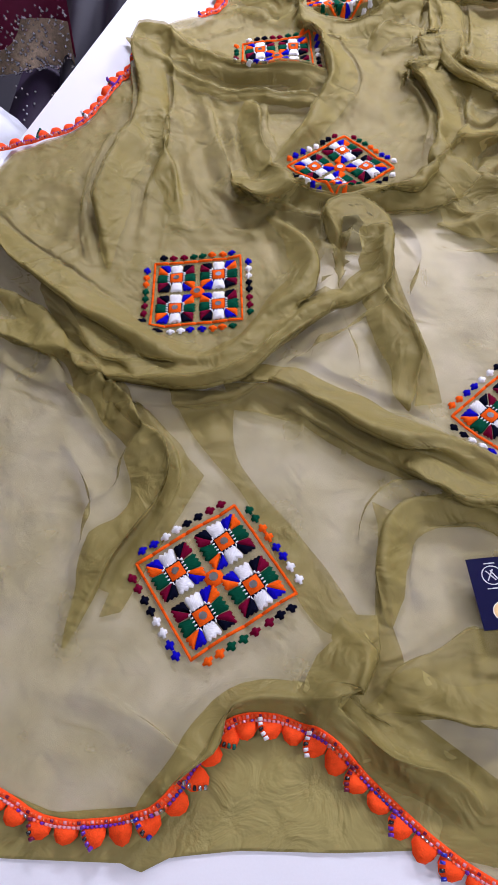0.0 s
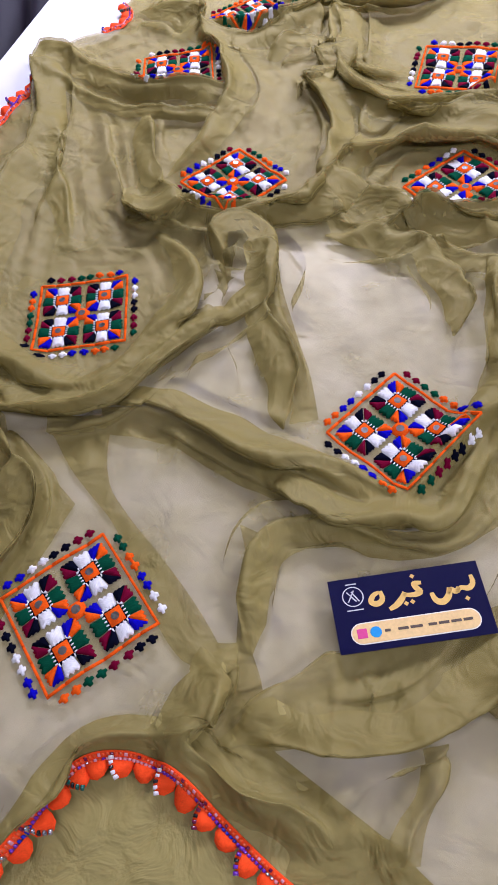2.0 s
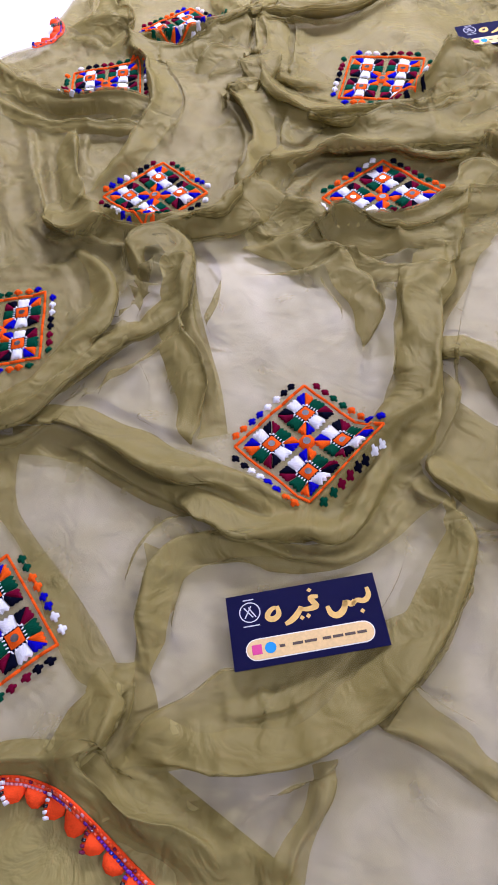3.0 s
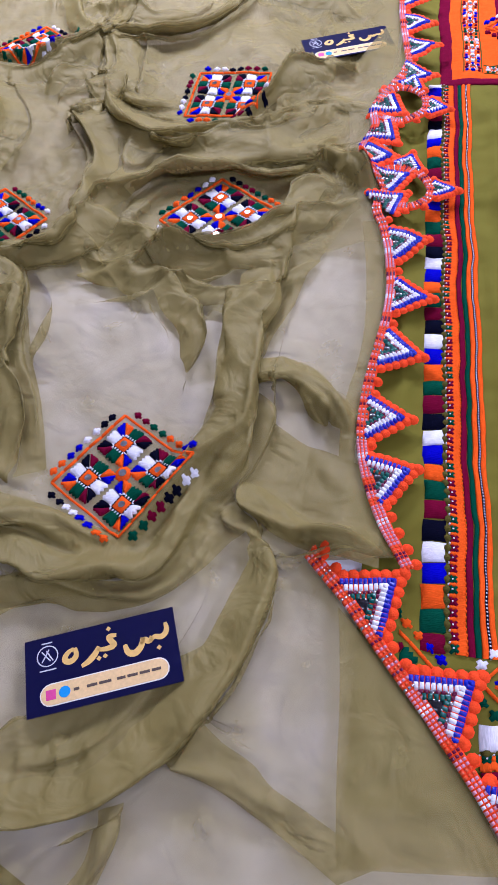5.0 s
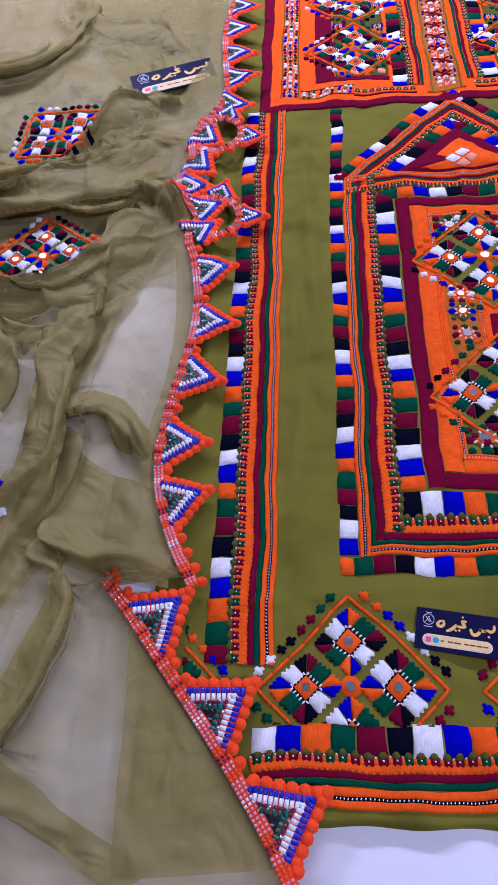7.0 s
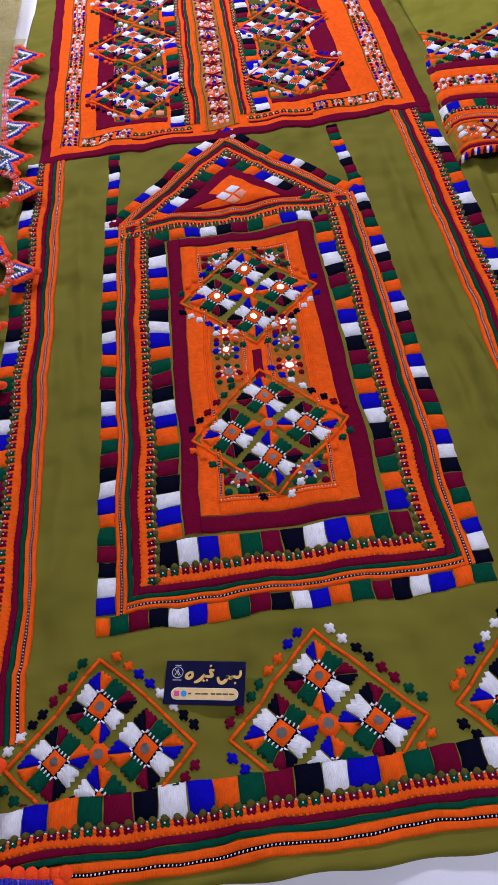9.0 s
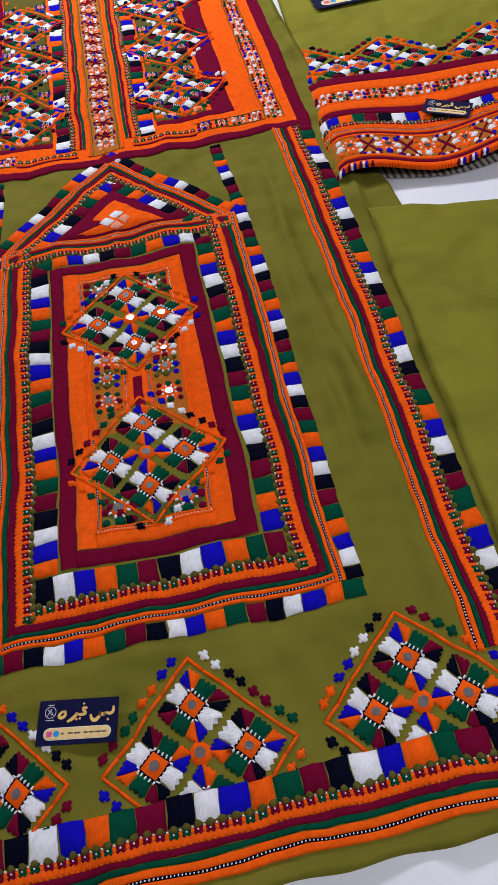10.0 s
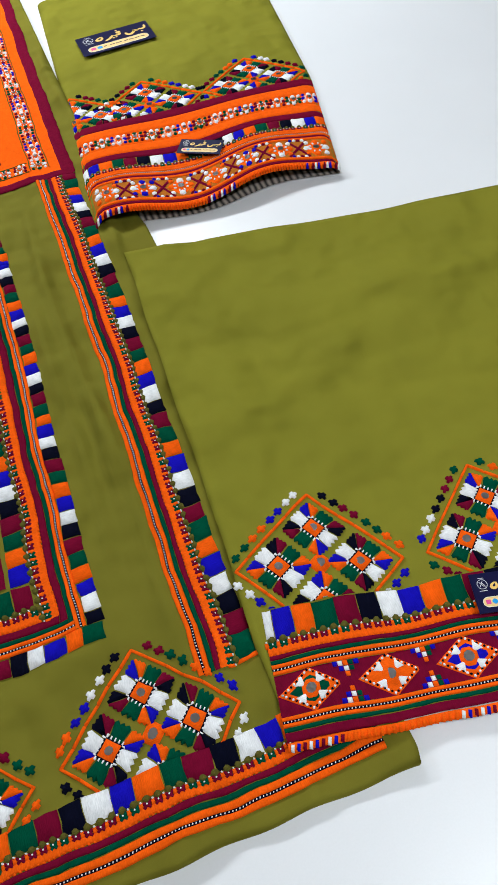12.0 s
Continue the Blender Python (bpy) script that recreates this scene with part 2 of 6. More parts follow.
def block_row(parent, P, Q, o0, o1, size, mp, white=0.0, h=0.0022):
    """Satin-stitched colour blocks in their fixed order along a line; white: how far along a white one is centred."""
    P, Q = np.array(P, float), np.array(Q, float)
    L = np.hypot(*(Q - P))
    d = (Q - P) / L
    n = np.array([-d[1], d[0]])
    axis = "x" if abs(d[1]) > abs(d[0]) else "y"
    k0 = math.floor(-white / size + 0.5)
    k1 = math.floor((L - white) / size + 0.5)
    cuts = [min(max(white + (k - 0.5) * size + rng.uniform(-0.08, 0.08) * size, 0), L) for k in range(k0, k1 + 2)]
    cuts[0], cuts[-1] = 0.0, L
    for k, e0, e1 in zip(range(k0, k1 + 1), cuts[:-1], cuts[1:]):
        if e1 - e0 > 0.004:
            piece("colour_block", block_outline(P, d, n, e0 + 0.0003, e1 - 0.0003, o0 + rng.uniform(-0.001, 0.001), o1 + rng.uniform(-0.001, 0.001)), mp, h,
                  THREAD[CYCLE[k % 6] + axis], parent, 0.16)


def disc(c, r, n=8, turn=0.0, sx=1.0):
    return [(c[0] + r * sx * math.cos(turn + math.tau * i / n), c[1] + r * math.sin(turn + math.tau * i / n)) for i in range(n)]


def bar(a, c, w):
    a, c = np.array(a), np.array(c)
    d = (c - a) / max(np.hypot(*(c - a)), 1e-9)
    n = np.array([-d[1], d[0]]) * w / 2
    return [tuple(a - n), tuple(c - n), tuple(c + n), tuple(a + n)]


def teeth_row(parent, P, Q, o0, o1, mp, domes_inside=True, pitch=0.0125):
    """Orange comb band with olive knots, little crosses and white knots along one side."""
    P, Q = np.array(P, float), np.array(Q, float)
    L = np.hypot(*(Q - P))
    d = (Q - P) / L
    n = np.array([-d[1], d[0]])
    w = o1 - o0
    at = lambda s, f: tuple(P + d * s + n * (o0 + w * (f if domes_inside else 1 - f)))
    ribbon([P, Q], o0 + (0 if domes_inside else w * 0.42), o1 - (w * 0.42 if domes_inside else 0), 0.0016, mp, "comb_band", THREAD["Oy" if abs(d[0]) > abs(d[1]) else "Ox"], parent, 0.006, "", w * 0.05)
    tooth, knot, cross, dot = [], [], [], []
    k = max(1, int(L / pitch))
    step = L / k
    for i in range(k):
        s = (i + 0.5) * step
        col = "M" if (i // 2) % 3 else "G"
        tooth.append((bar(at(s - step * 0.5, 0.45), at(s - step * 0.5, 0.86), step * 0.36), 0.0018, THREAD["Ox"]))
        tooth.append((bar(at(s - step * 0.25, -0.04), at(s - step * 0.25, 0.1), step * 0.26), 0.0014, THREAD["Ox"]))
        tooth.append((bar(at(s + step * 0.25, -0.04), at(s + step * 0.25, 0.1), step * 0.26), 0.0014, THREAD["Ox"]))
        cross.append((bar(at(s - step * 0.40, 0.40), at(s + step * 0.40, 0.84), step * 0.30), 0.0021, THREAD[col + "x"]))
        cross.append((bar(at(s + step * 0.40, 0.40), at(s - step * 0.40, 0.84), step * 0.30), 0.0023, THREAD[col + "x"]))
        knot.append((disc(at(s, 0.98), step * 0.38, 7), 0.0030, THREAD["Lx"]))
        dot.append((disc(at(s, 0.68), step * 0.11, 5), 0.0030, THREAD["Wx"]))
        dot.append((disc(at(s - step * 0.5, 0.88), step * 0.10, 5), 0.0028, THREAD["Wx"]))
    joined("comb_edge", tooth, mp, parent)
    joined("cross_stitching", cross, mp, parent)
    joined("knot_stitching", knot, mp, parent)
    joined("seed_stitching", dot, mp, parent)


def dotted_row(parent, P, Q, o0, o1, mp, cols="O"):
    """Orange cord, black and white chain stitch, orange cord."""
    w = o1 - o0
    cut = min(w * 0.13, 0.0016)
    ribbon([P, Q], o0, o0 + w / 2 - cut, 0.0022, mp, "orange_cord", THREAD["Oy"], parent)
    ribbon([P, Q], o1 - w / 2 + cut, o1, 0.0022, mp, "orange_cord", THREAD["Oy"], parent)
    ribbon([P, Q], o0 + w / 2 - cut * 1.1, o1 - w / 2 + cut * 1.1, 0.0009, mp, "chain_ground", THREAD["Ky"], parent)
    P, Q = np.array(P, float), np.array(Q, float)
    L = np.hypot(*(Q - P))
    d = (Q - P) / L
    n = np.array([-d[1], d[0]])
    k = int(L / 0.0040)
    dots = []
    for i in range(k):
        c = P + d * (i + 0.5) * L / k + n * (o0 + w / 2)
        dots.append((bar(c - n * cut * 0.62 - d * 0.0005, c + n * cut * 0.62 + d * 0.0005, 0.0015), 0.0018, THREAD["Wx"]))
    joined("chain_stitching", dots, mp, parent)


def band(parent, P, Q, spec, mp, size=0.026, white=0.0):
    for kind, o0, o1 in spec:
        if kind == "blocks":
            block_row(parent, P, Q, o0, o1, size, mp, white)
        elif kind == "teeth_in":
            teeth_row(parent, P, Q, o0, o1, mp, True)
        elif kind == "teeth_out":
            teeth_row(parent, P, Q, o0, o1, mp, False)
        elif kind == "dotted":
            dotted_row(parent, P, Q, o0, o1, mp)
        else:
            ribbon([P, Q], o0, o1, 0.0016, mp, WORDS[kind] + "_band", THREAD[kind + "y"], parent, 0.012, "", 0.0006)


# ---------------------------------------------------------------- the mirror-work square


def petal_outline(a, c, e, f, lobes=3, depth=0.12):
    """A quad a-c-e-f whose outer edge c-e is lobed."""
    a, c, e, f = map(np.array, (a, c, e, f))
    out = c + e - a - f
    out = out / max(np.hypot(*out), 1e-9)
    size = np.hypot(*(e - c))
    edge = []
    for i in range(lobes * 2 + 1):
        s = i / (lobes * 2)
        edge.append(tuple(c + (e - c) * s + out * size * depth * (1 if i % 2 else -0.5)))
    return [tuple(a), tuple((a + c) / 2), *edge, tuple((e + f) / 2), tuple(f)]


def clover(c, out, r):
    """A three-lobed tassel knot pointing away from the square."""
    o = np.array(out, float)
    s = np.array([-o[1], o[0]])
    c = np.array(c, float)
    pts = [(-0.35, -0.7), (0.35, -0.7), (0.5, -0.25), (1.05, -0.2), (1.05, 0.35), (0.5, 0.45), (0.38, 1.0), (-0.38, 1.0), (-0.5, 0.45), (-1.05, 0.35), (-1.05, -0.2), (-0.5, -0.25)]
    return [tuple(c + s * r * p + o * r * q) for p, q in pts]


def mirror_square(parent, centre, half, angle, mp, cut=None, squash=1.0, tassels=True, start=0, cut_x=None):
    """An embroidered square of four flowers round little mirrors, edged in orange with tassel knots."""
    a = radians(angle)
    ax, ay = half * np.array([math.cos(a), math.sin(a)]), half * np.array([-math.sin(a), math.cos(a)])
    if squash != 1.0:
        ax, ay = ax * (squash, 1), ay * (squash, 1)
    centre = np.array(centre, float)
    thing = empty("mirror_work_square")
    thing.parent = parent

    def pl(o):
        r = [tuple(centre + p * ax + q * ay) for p, q in o]
        if cut_x is not None:
            r = clip_right(r, cut_x)
        return clip_above(r, cut) if cut is not None and r else r

    def put(name, o, col, h=0.0022, inset=0.22, axis=None):
        piece(name, pl(o), mp, h, THREAD[col + (axis or rng.choice("xy"))], thing, inset)

    for i, (sx, sy) in enumerate(((1, 1), (-1, 1), (-1, -1), (1, -1))):
        fx, fy = 0.485 * sx, 0.485 * sy
        mir = -1 if i % 2 else 1
        g = lambda p, q: (fx + mir * p + rng.uniform(-0.012, 0.012), fy + q + rng.uniform(-0.012, 0.012))
        c, k0, m, r = 0.135, 0.108, 0.145, 0.415
        for q in range(4):
            rot = lambda p, w, q=q: [(p, w), (-w, p), (-p, -w), (w, -p)][q]
            put("petal", petal_outline(g(*rot(k0, c)), g(*rot(m, r)), g(*rot(-m, r)), g(*rot(-k0, c))), "WGWG"[q])
            pair = ("BO", "MK", "BO", "MK")[q]
            put("petal", petal_outline(g(*rot(c, c)), g(*rot(r * 0.96, r * 0.96)), g(*rot(m + 0.015, r)), g(*rot(k0 + 0.01, c)), 3, 0.1), pair[0])
            put("petal", petal_outline(g(*rot(c, k0 + 0.01)), g(*rot(r, m + 0.015)), g(*rot(r * 0.96, r * 0.96)), g(*rot(c, c)), 3, 0.1), pair[1])
        sq = lambda w: [(fx - w, fy - w), (fx, fy - w), (fx + w, fy - w), (fx + w, fy), (fx + w, fy + w), (fx, fy + w), (fx - w, fy + w), (fx - w, fy)]
        put("stitch_ground", sq(0.182), "K", 0.0016, 0.1)
        ticks = []
        for q in range(4):
            rot = lambda p, w, q=q: [(p, w), (-w, p), (-p, -w), (w, -p)][q]
            for kk in range(5):
                p0, p1 = rot(-0.14 + 0.07 * kk, 0.145), rot(-0.14 + 0.07 * kk, 0.212)
                o = pl(bar((fx + p0[0], fy + p0[1]), (fx + p1[0], fy + p1[1]), 0.03))
                ticks.append((o, 0.0027, THREAD["Wx"]))
        joined("tick_stitching", ticks, mp, thing)
        put("mirror_frame", sq(0.158), "O", 0.0030, 0.2)
        o = pl([(fx + p, fy + q) for p, q in disc((0, 0), 0.078, 8, math.pi / 8)])
        mirror_piece(o, mp, 0.0036, thing)
    put("mirror_frame", disc((0, 0), 0.175, 8, math.pi / 8), "O", 0.0028, 0.2)
    mirror_piece(pl(disc((0, 0), 0.088, 8, math.pi / 8)), mp, 0.0035, thing)
    for q in range(4):
        rot = lambda p, w, q=q: [(p, w), (-w, p), (-p, -w), (w, -p)][q]
        for kk in range(6):
            p0, p1 = rot(-1.02 + 2.04 * kk / 6, 1.0), rot(-1.02 + 2.04 * (kk + 1) / 6, 1.0)
            put("edge_cord", bar(p0, p1, 0.046), "O", 0.0020, 0.12)
    if tassels:
        for i in range(32):
            q, k = divmod(i, 8)
            rot = lambda p, w: [(p, w), (w, -p), (-p, -w), (-w, p)][q]
            p = rot(-0.92 + 1.84 * (k + 0.5) / 8 + rng.uniform(-0.02, 0.02), 1.165)
            out = np.array(rot(rng.uniform(-0.2, 0.2), 1.0))
            put("tassel_knot", clover(p, out / np.hypot(*out), 0.092), "BWKMGO"[((i + start) // 2) % 6], 0.0026, 0.3)
    return thing


# ---------------------------------------------------------------- room and table


def box(name, lo, hi, mat, parent=None, label="", bevel=0.0):
    bm = bmesh.new()
    bmesh.ops.create_cube(bm, size=1.0)
    for v in bm.verts:
        v.co = Vector([lo[i] + (v.co[i] + 0.5) * (hi[i] - lo[i]) for i in range(3)])
    if bevel:
        bmesh.ops.bevel(bm, geom=list(bm.edges), offset=bevel, segments=2, affect="EDGES")
    me = bpy.data.meshes.new(name)
    bm.to_mesh(me)
    bm.free()
    me.materials.append(mat)
    ob = new(name, me)
    if parent is not None:
        ob.parent = parent
    if label:
        ob["label"] = label
    return ob


X0, X1, Y0, Y1, ZF = -3.6, 3.8, -2.6, 4.2, -0.76
tagged(box("floor", (X0, Y0, ZF - 0.1), (X1, Y1, ZF), FLOOR), "dark shop floor under the display table", "floor", kind="structure")
# ceiling and walls stay out of view; added to close the room
tagged(box("ceiling", (X0, Y0, CEIL), (X1, Y1, CEIL + 0.1), CEILING), "plain pale ceiling, unseen, with light panels", "ceiling", kind="structure")
for nm, lo, hi in (("wall_west", (X0 - 0.1, Y0, ZF), (X0, Y1, CEIL)), ("wall_east", (X1, Y0, ZF), (X1 + 0.1, Y1, CEIL)),
                   ("wall_south", (X0, Y0 - 0.1, ZF), (X1, Y0, CEIL)), ("wall_north", (X0, Y1, ZF), (X1, Y1 + 0.1, CEIL))):
    tagged(box(nm, lo, hi, WALL), "plain grey wall, unseen, toned for bounce light", "wall", kind="structure")
for lx, ly, watts in LAMPS:
    tagged(box("ceiling_light", (lx - 0.62, ly - 0.18, CEIL - 0.05), (lx + 0.62, ly + 0.18, CEIL), TABLE, None, "", 0.006), "white rectangular ceiling light panel", "ceiling light", "ceiling lights")

table = empty("display_table")
tagged(table, "smooth white laminate display table under the garments", "table")
box("tabletop", (-1.556, -1.0, -0.035), (2.3, 2.4, 0.0), TABLE, table, "", 0.003)
for tx in (-1.45, 2.2):
    for ty in (-0.9, 2.3):
        box("leg", (tx - 0.03, ty - 0.03, ZF), (tx + 0.03, ty + 0.03, -0.035), TABLE, table, "", 0.003)

# ---------------------------------------------------------------- the dress


def dress_height(x, y):
    z = 0.0095 + 0.0036 * waves(x, y * 0.45, 0.12, 11) + 0.0008 * waves(x, y * 0.6, 0.05, 12)
    warp = x + 0.03 * waves(x, y, 0.3, 14)
    for seed, size, tall in ((15, 0.24, 0.0050), (16, 0.17, 0.0032)):
        z = z + tall * np.exp(-(waves(warp, y * 0.4, size, seed) / 0.2) ** 2) * np.clip(0.4 + waves(x, y, 0.35, seed + 7), 0, 1)
    for x0, swing, rate, y0, y1, tall, thin in ((0.468, 0.008, 9, 0.02, 0.60, 0.009, 0.010), (0.500, 0.010, 7, 0.10, 0.86, 0.011, 0.011), (0.520, 0.006, 11, -0.05, 0.40, 0.008, 0.008),
                                                (0.405, 0.012, 6, 0.74, 0.92, 0.007, 0.012), (-0.082, 0.008, 8, 0.00, 0.50, 0.006, 0.010), (-0.055, 0.010, 6, 0.30, 0.88, 0.007, 0.011),
                                                (0.575, 0.010, 5, -0.20, -0.06, 0.007, 0.012), (0.640, 0.012, 8, 0.60, 1.50, 0.010, 0.011), (-0.215, 0.010, 7, 0.10, 0.90, 0.008, 0.012)):
        inside = np.clip(np.minimum(y - y0, y1 - y) / 0.09, 0, 1)
        z = z + tall * inside * np.exp(-((x - x0 - swing * np.sin(rate * y)) / thin) ** 2)
    for y0, tall in ((-0.062, 0.006), (-0.085, 0.004)):
        z = z + tall * np.exp(-((y - y0 - 0.010 * np.sin(11 * x)) / 0.010) ** 2) * np.clip(0.3 + waves(x, y, 0.3, 19), 0, 1)
    return z + 0.0022 * 2.2 * np.exp(-((x - 0.50 - 0.03 * np.sin(9 * y)) / 0.014) ** 2) * np.clip(y * 2, 0, 1)


def dress_map(v):
    x, y = v[:, 0], v[:, 1]
    dx = 0.0022 * waves(x, y, 0.16, 21) + 0.0010 * waves(x, y, 0.05, 22)
    dy = 0.0026 * waves(x, y, 0.17, 23) + 0.0010 * waves(x, y, 0.05, 24)
    dx = dx + 0.010 * np.clip((y - 0.1) / 0.5, 0, 1) * np.clip(1 - abs(y - 0.4) / 0.4, 0, 1) * np.clip((x - 0.2) / 0.3, -0.3, 1) * 0.6
    return np.column_stack([x + dx, y + dy, dress_height(x + dx, y + dy) + v[:, 2] + 0.0006])


def sheet(name, left, right, low, high, zf, mat, parent, nx=80, ny=160, label="", drop=0.0):
    """A cloth sheet between two side lines (x as a function of y), its rim turned down to the support."""
    t = np.linspace(0, 1, ny)
    y1 = low + (high - low) * t
    V = []
    for yy in y1:
        xl, xr = left(yy), right(yy)
        V.append(np.column_stack([np.linspace(xl, xr, nx), np.full(nx, yy)]))
    V = np.concatenate(V)
    V[:, 1] += 0.004 * waves(V[:, 0], V[:, 1], 0.12, len(name)) * 0.8
    z = zf(V[:, 0], V[:, 1])
    V3 = np.column_stack([V, z])
    F = [(j * nx + i, j * nx + i + 1, (j + 1) * nx + i + 1, (j + 1) * nx + i) for j in range(ny - 1) for i in range(nx - 1)]
    rim = [i for i in range(nx)] + [j * nx + nx - 1 for j in range(1, ny)] + [(ny - 1) * nx + i for i in range(nx - 2, -1, -1)] + [j * nx for j in range(ny - 2, 0, -1)]
    base = len(V3)
    R = V3[rim].copy()
    R[:, 2] = np.minimum(R[:, 2] - 0.002, drop)
    V3 = np.concatenate([V3, R])
    k = len(rim)
    F += [(rim[(i + 1) % k], rim[i], base + i, base + (i + 1) % k) for i in range(k)]
    return mesh_object(name, V3, F, mat, parent, label)


dress = empty("embroidered_dress")
tagged(dress, "olive long dress with orange mirror-work embroidery, laid flat on the table", "dress")
lerp = lambda y, ys, xs: float(np.interp(y, ys, xs))
sheet("body", lambda y: lerp(y, (-0.31, 0.92, 1.9), (-0.247, -0.235, -0.20)), lambda y: lerp(y, (-0.31, -0.28, 0.7, 0.93, 1.9), (0.722, 0.73, 0.695, 0.655, 0.63)), -0.296, 1.9, dress_height, DRESS_CLOTH, dress, 150, 300, "plain olive crepe cloth")

side = empty("side_border")
side.parent = dress
SIDE = [("blocks", 0, 0.027), ("teeth_out", 0.027, 0.047), ("M", 0.0475, 0.0545), ("G", 0.055, 0.0605), ("dotted", 0.061, 0.076)]
band(side, (-0.178, 0.925), (-0.178, -0.143), SIDE, dress_map, 0.0265, 0.159)
side = empty("side_border")
side.parent = dress
band(side, (0.608, -0.125), (0.606, 0.925), SIDE, dress_map, 0.0276, 0.104)
hem = empty("hem_border")
hem.parent = dress
band(hem, (-0.12, -0.285), (0.70, -0.272), [("dotted", 0, 0.019), ("G", 0.0195, 0.0255), ("M", 0.026, 0.033), ("teeth_in", 0.0335, 0.050), ("blocks", 0.050, 0.078)], dress_map, 0.0278, 0.012)
for i, cx in enumerate((-0.258, -0.0165, 0.225, 0.465)):
    mirror_square(dress, (cx, -0.168 + 0.012 * max(0, cx - 0.2)), 0.0725, 45, dress_map, -0.207 + 0.016 * (cx + 0.05), start=10 + 4 * i, cut_x=-0.20 if i == 0 else None)

# the long pocket in the middle: nested borders under a gable
house = empty("pocket_panel")
house.parent = dress
XL, XR, YB = -0.023, 0.445, -0.037
RING = [("blocks", 0, 0.023), ("dotted", 0.0235, 0.0365), ("G", 0.037, 0.0425), ("M", 0.043, 0.053), ("teeth_in", 0.053, 0.074)]
for kind, o0, o1 in RING:
    e0 = 0.0235 if kind == "blocks" else o0
    s0 = 0.0 if kind == "blocks" else o1
    band(house, (XL, 0.705), (XL, YB + e0), [(kind, o0, o1)], dress_map, 0.0229, 0.131)
    band(house, (XL + s0, YB), (XR - s0, YB), [(kind, o0, o1)], dress_map, 0.0236, 0.097)
    band(house, (XR, YB + e0), (XR - 0.008, 0.705), [(kind, o0, o1)], dress_map, 0.0223, 0.028)
block_row(house, (XL + 0.008, 0.915), (XL, 0.705), 0, 0.021, 0.0228, dress_map, 0.07)
block_row(house, (XR - 0.008, 0.705), (XR - 0.022, 0.915), 0, 0.021, 0.0214, dress_map, 0.107)
inner = empty("inner_border")
inner.parent = dress
block_row(inner, (XL + 0.0745, 0.655), (XL + 0.0745, 0.073), 0, 0.032, 0.0257, dress_map, 0.060)
block_row(inner, (XL + 0.076, YB + 0.0745), (XR - 0.076, YB + 0.0745), 0, 0.033, 0.0268, dress_map, 0.034)
block_row(inner, (XR - 0.0745, 0.073), (XR - 0.083, 0.655), 0, 0.029, 0.0268, dress_map, -0.014)
block_row(inner, (XR - 0.10, 0.668), (XL + 0.08, 0.664), 0, 0.024, 0.0272, dress_map, 0.0235)
field = empty("pocket_field")
field.parent = dress
for nm, w0, w1, key in (("maroon_frame", 0.109, 0.132, "M"), ("orange_frame", 0.1325, 0.158, "O")):
    yb, yt = YB + w0 + 0.0015, 0.638 - (w0 - 0.109)
    wd = w1 - w0
    ribbon([(XL + w0, yt), (XL + w0, yb)], 0, wd, 0.0013, dress_map, nm, THREAD[key + "x"], field)
    ribbon([(XL + w0 + wd, yb), (XR - w0 - wd, yb)], 0, wd, 0.0013, dress_map, nm, THREAD[key + "y"], field)
    ribbon([(XR - w0, yb), (XR - w0 - 0.006, yt)], 0, wd * 1.15, 0.0013, dress_map, nm, THREAD[key + "x"], field)
    ribbon([(XR - w0 - wd - 0.006, yt), (XL + w0 + wd, yt)], 0, wd * 0.9, 0.0013, dress_map, nm, THREAD[key + "y"], field)
FX0, FX1, FY0, FY1 = XL + 0.158, XR - 0.161, YB + 0.155, 0.595
ribbon([(FX0, (FY0 + FY1) / 2), (FX1, (FY0 + FY1) / 2)], -(FY1 - FY0) / 2 * 0.52, (FY1 - FY0) / 2 * 0.52, 0.0007, dress_map, "orange_ground", THREAD["Oy"], field)
for P, Q in (((FX0, FY1), (FX0, FY0)), ((FX0, FY0), (FX1, FY0)), ((FX1, FY0), (FX1, FY1)), ((FX1, FY1), (FX0, FY1))):
    dotted_row(field, P, Q, -0.003, 0.006, dress_map)
FCX = (FX0 + FX1) / 2


def rosette(parent, c, r, mp, cols="MG", ground="O", name="rosette", big=False):
    """A little mirror in a frame with four petals, on its own lozenge of thread."""
    items = [([(c[0] - r, c[1]), (c[0], c[1] - r), (c[0] + r, c[1]), (c[0], c[1] + r)], 0.0012, THREAD[ground + "x"])]
    for k in range(4):
        a = math.tau * k / 4
        p = (c[0] + r * 0.62 * math.cos(a), c[1] + r * 0.62 * math.sin(a))
        items.append((disc(p, r * 0.26, 6, a), 0.0023, THREAD[cols[k % len(cols)] + "x"]))
        a += math.tau / 8
        p = (c[0] + r * 0.85 * math.cos(a), c[1] + r * 0.85 * math.sin(a))
        items.append((disc(p, r * 0.2, 6, a), 0.0022, THREAD[cols[(k + 1) % len(cols)] + "y"]))
    items.append((disc(c, r * 0.42, 8), 0.0026, THREAD["Ox"]))
    for k in range(8):
        a = math.tau * (k + 0.5) / 8
        items.append((bar((c[0] + r * 0.34 * math.cos(a), c[1] + r * 0.34 * math.sin(a)), (c[0] + r * 0.52 * math.cos(a), c[1] + r * 0.52 * math.sin(a)), r * 0.1), 0.003, THREAD["Wx"]))
    ob = joined(name, items, mp, parent, 0.25, "", False)
    mirror_piece(disc(c, r * (0.28 if big else 0.22), 8), mp, 0.0036, ob)
    return ob


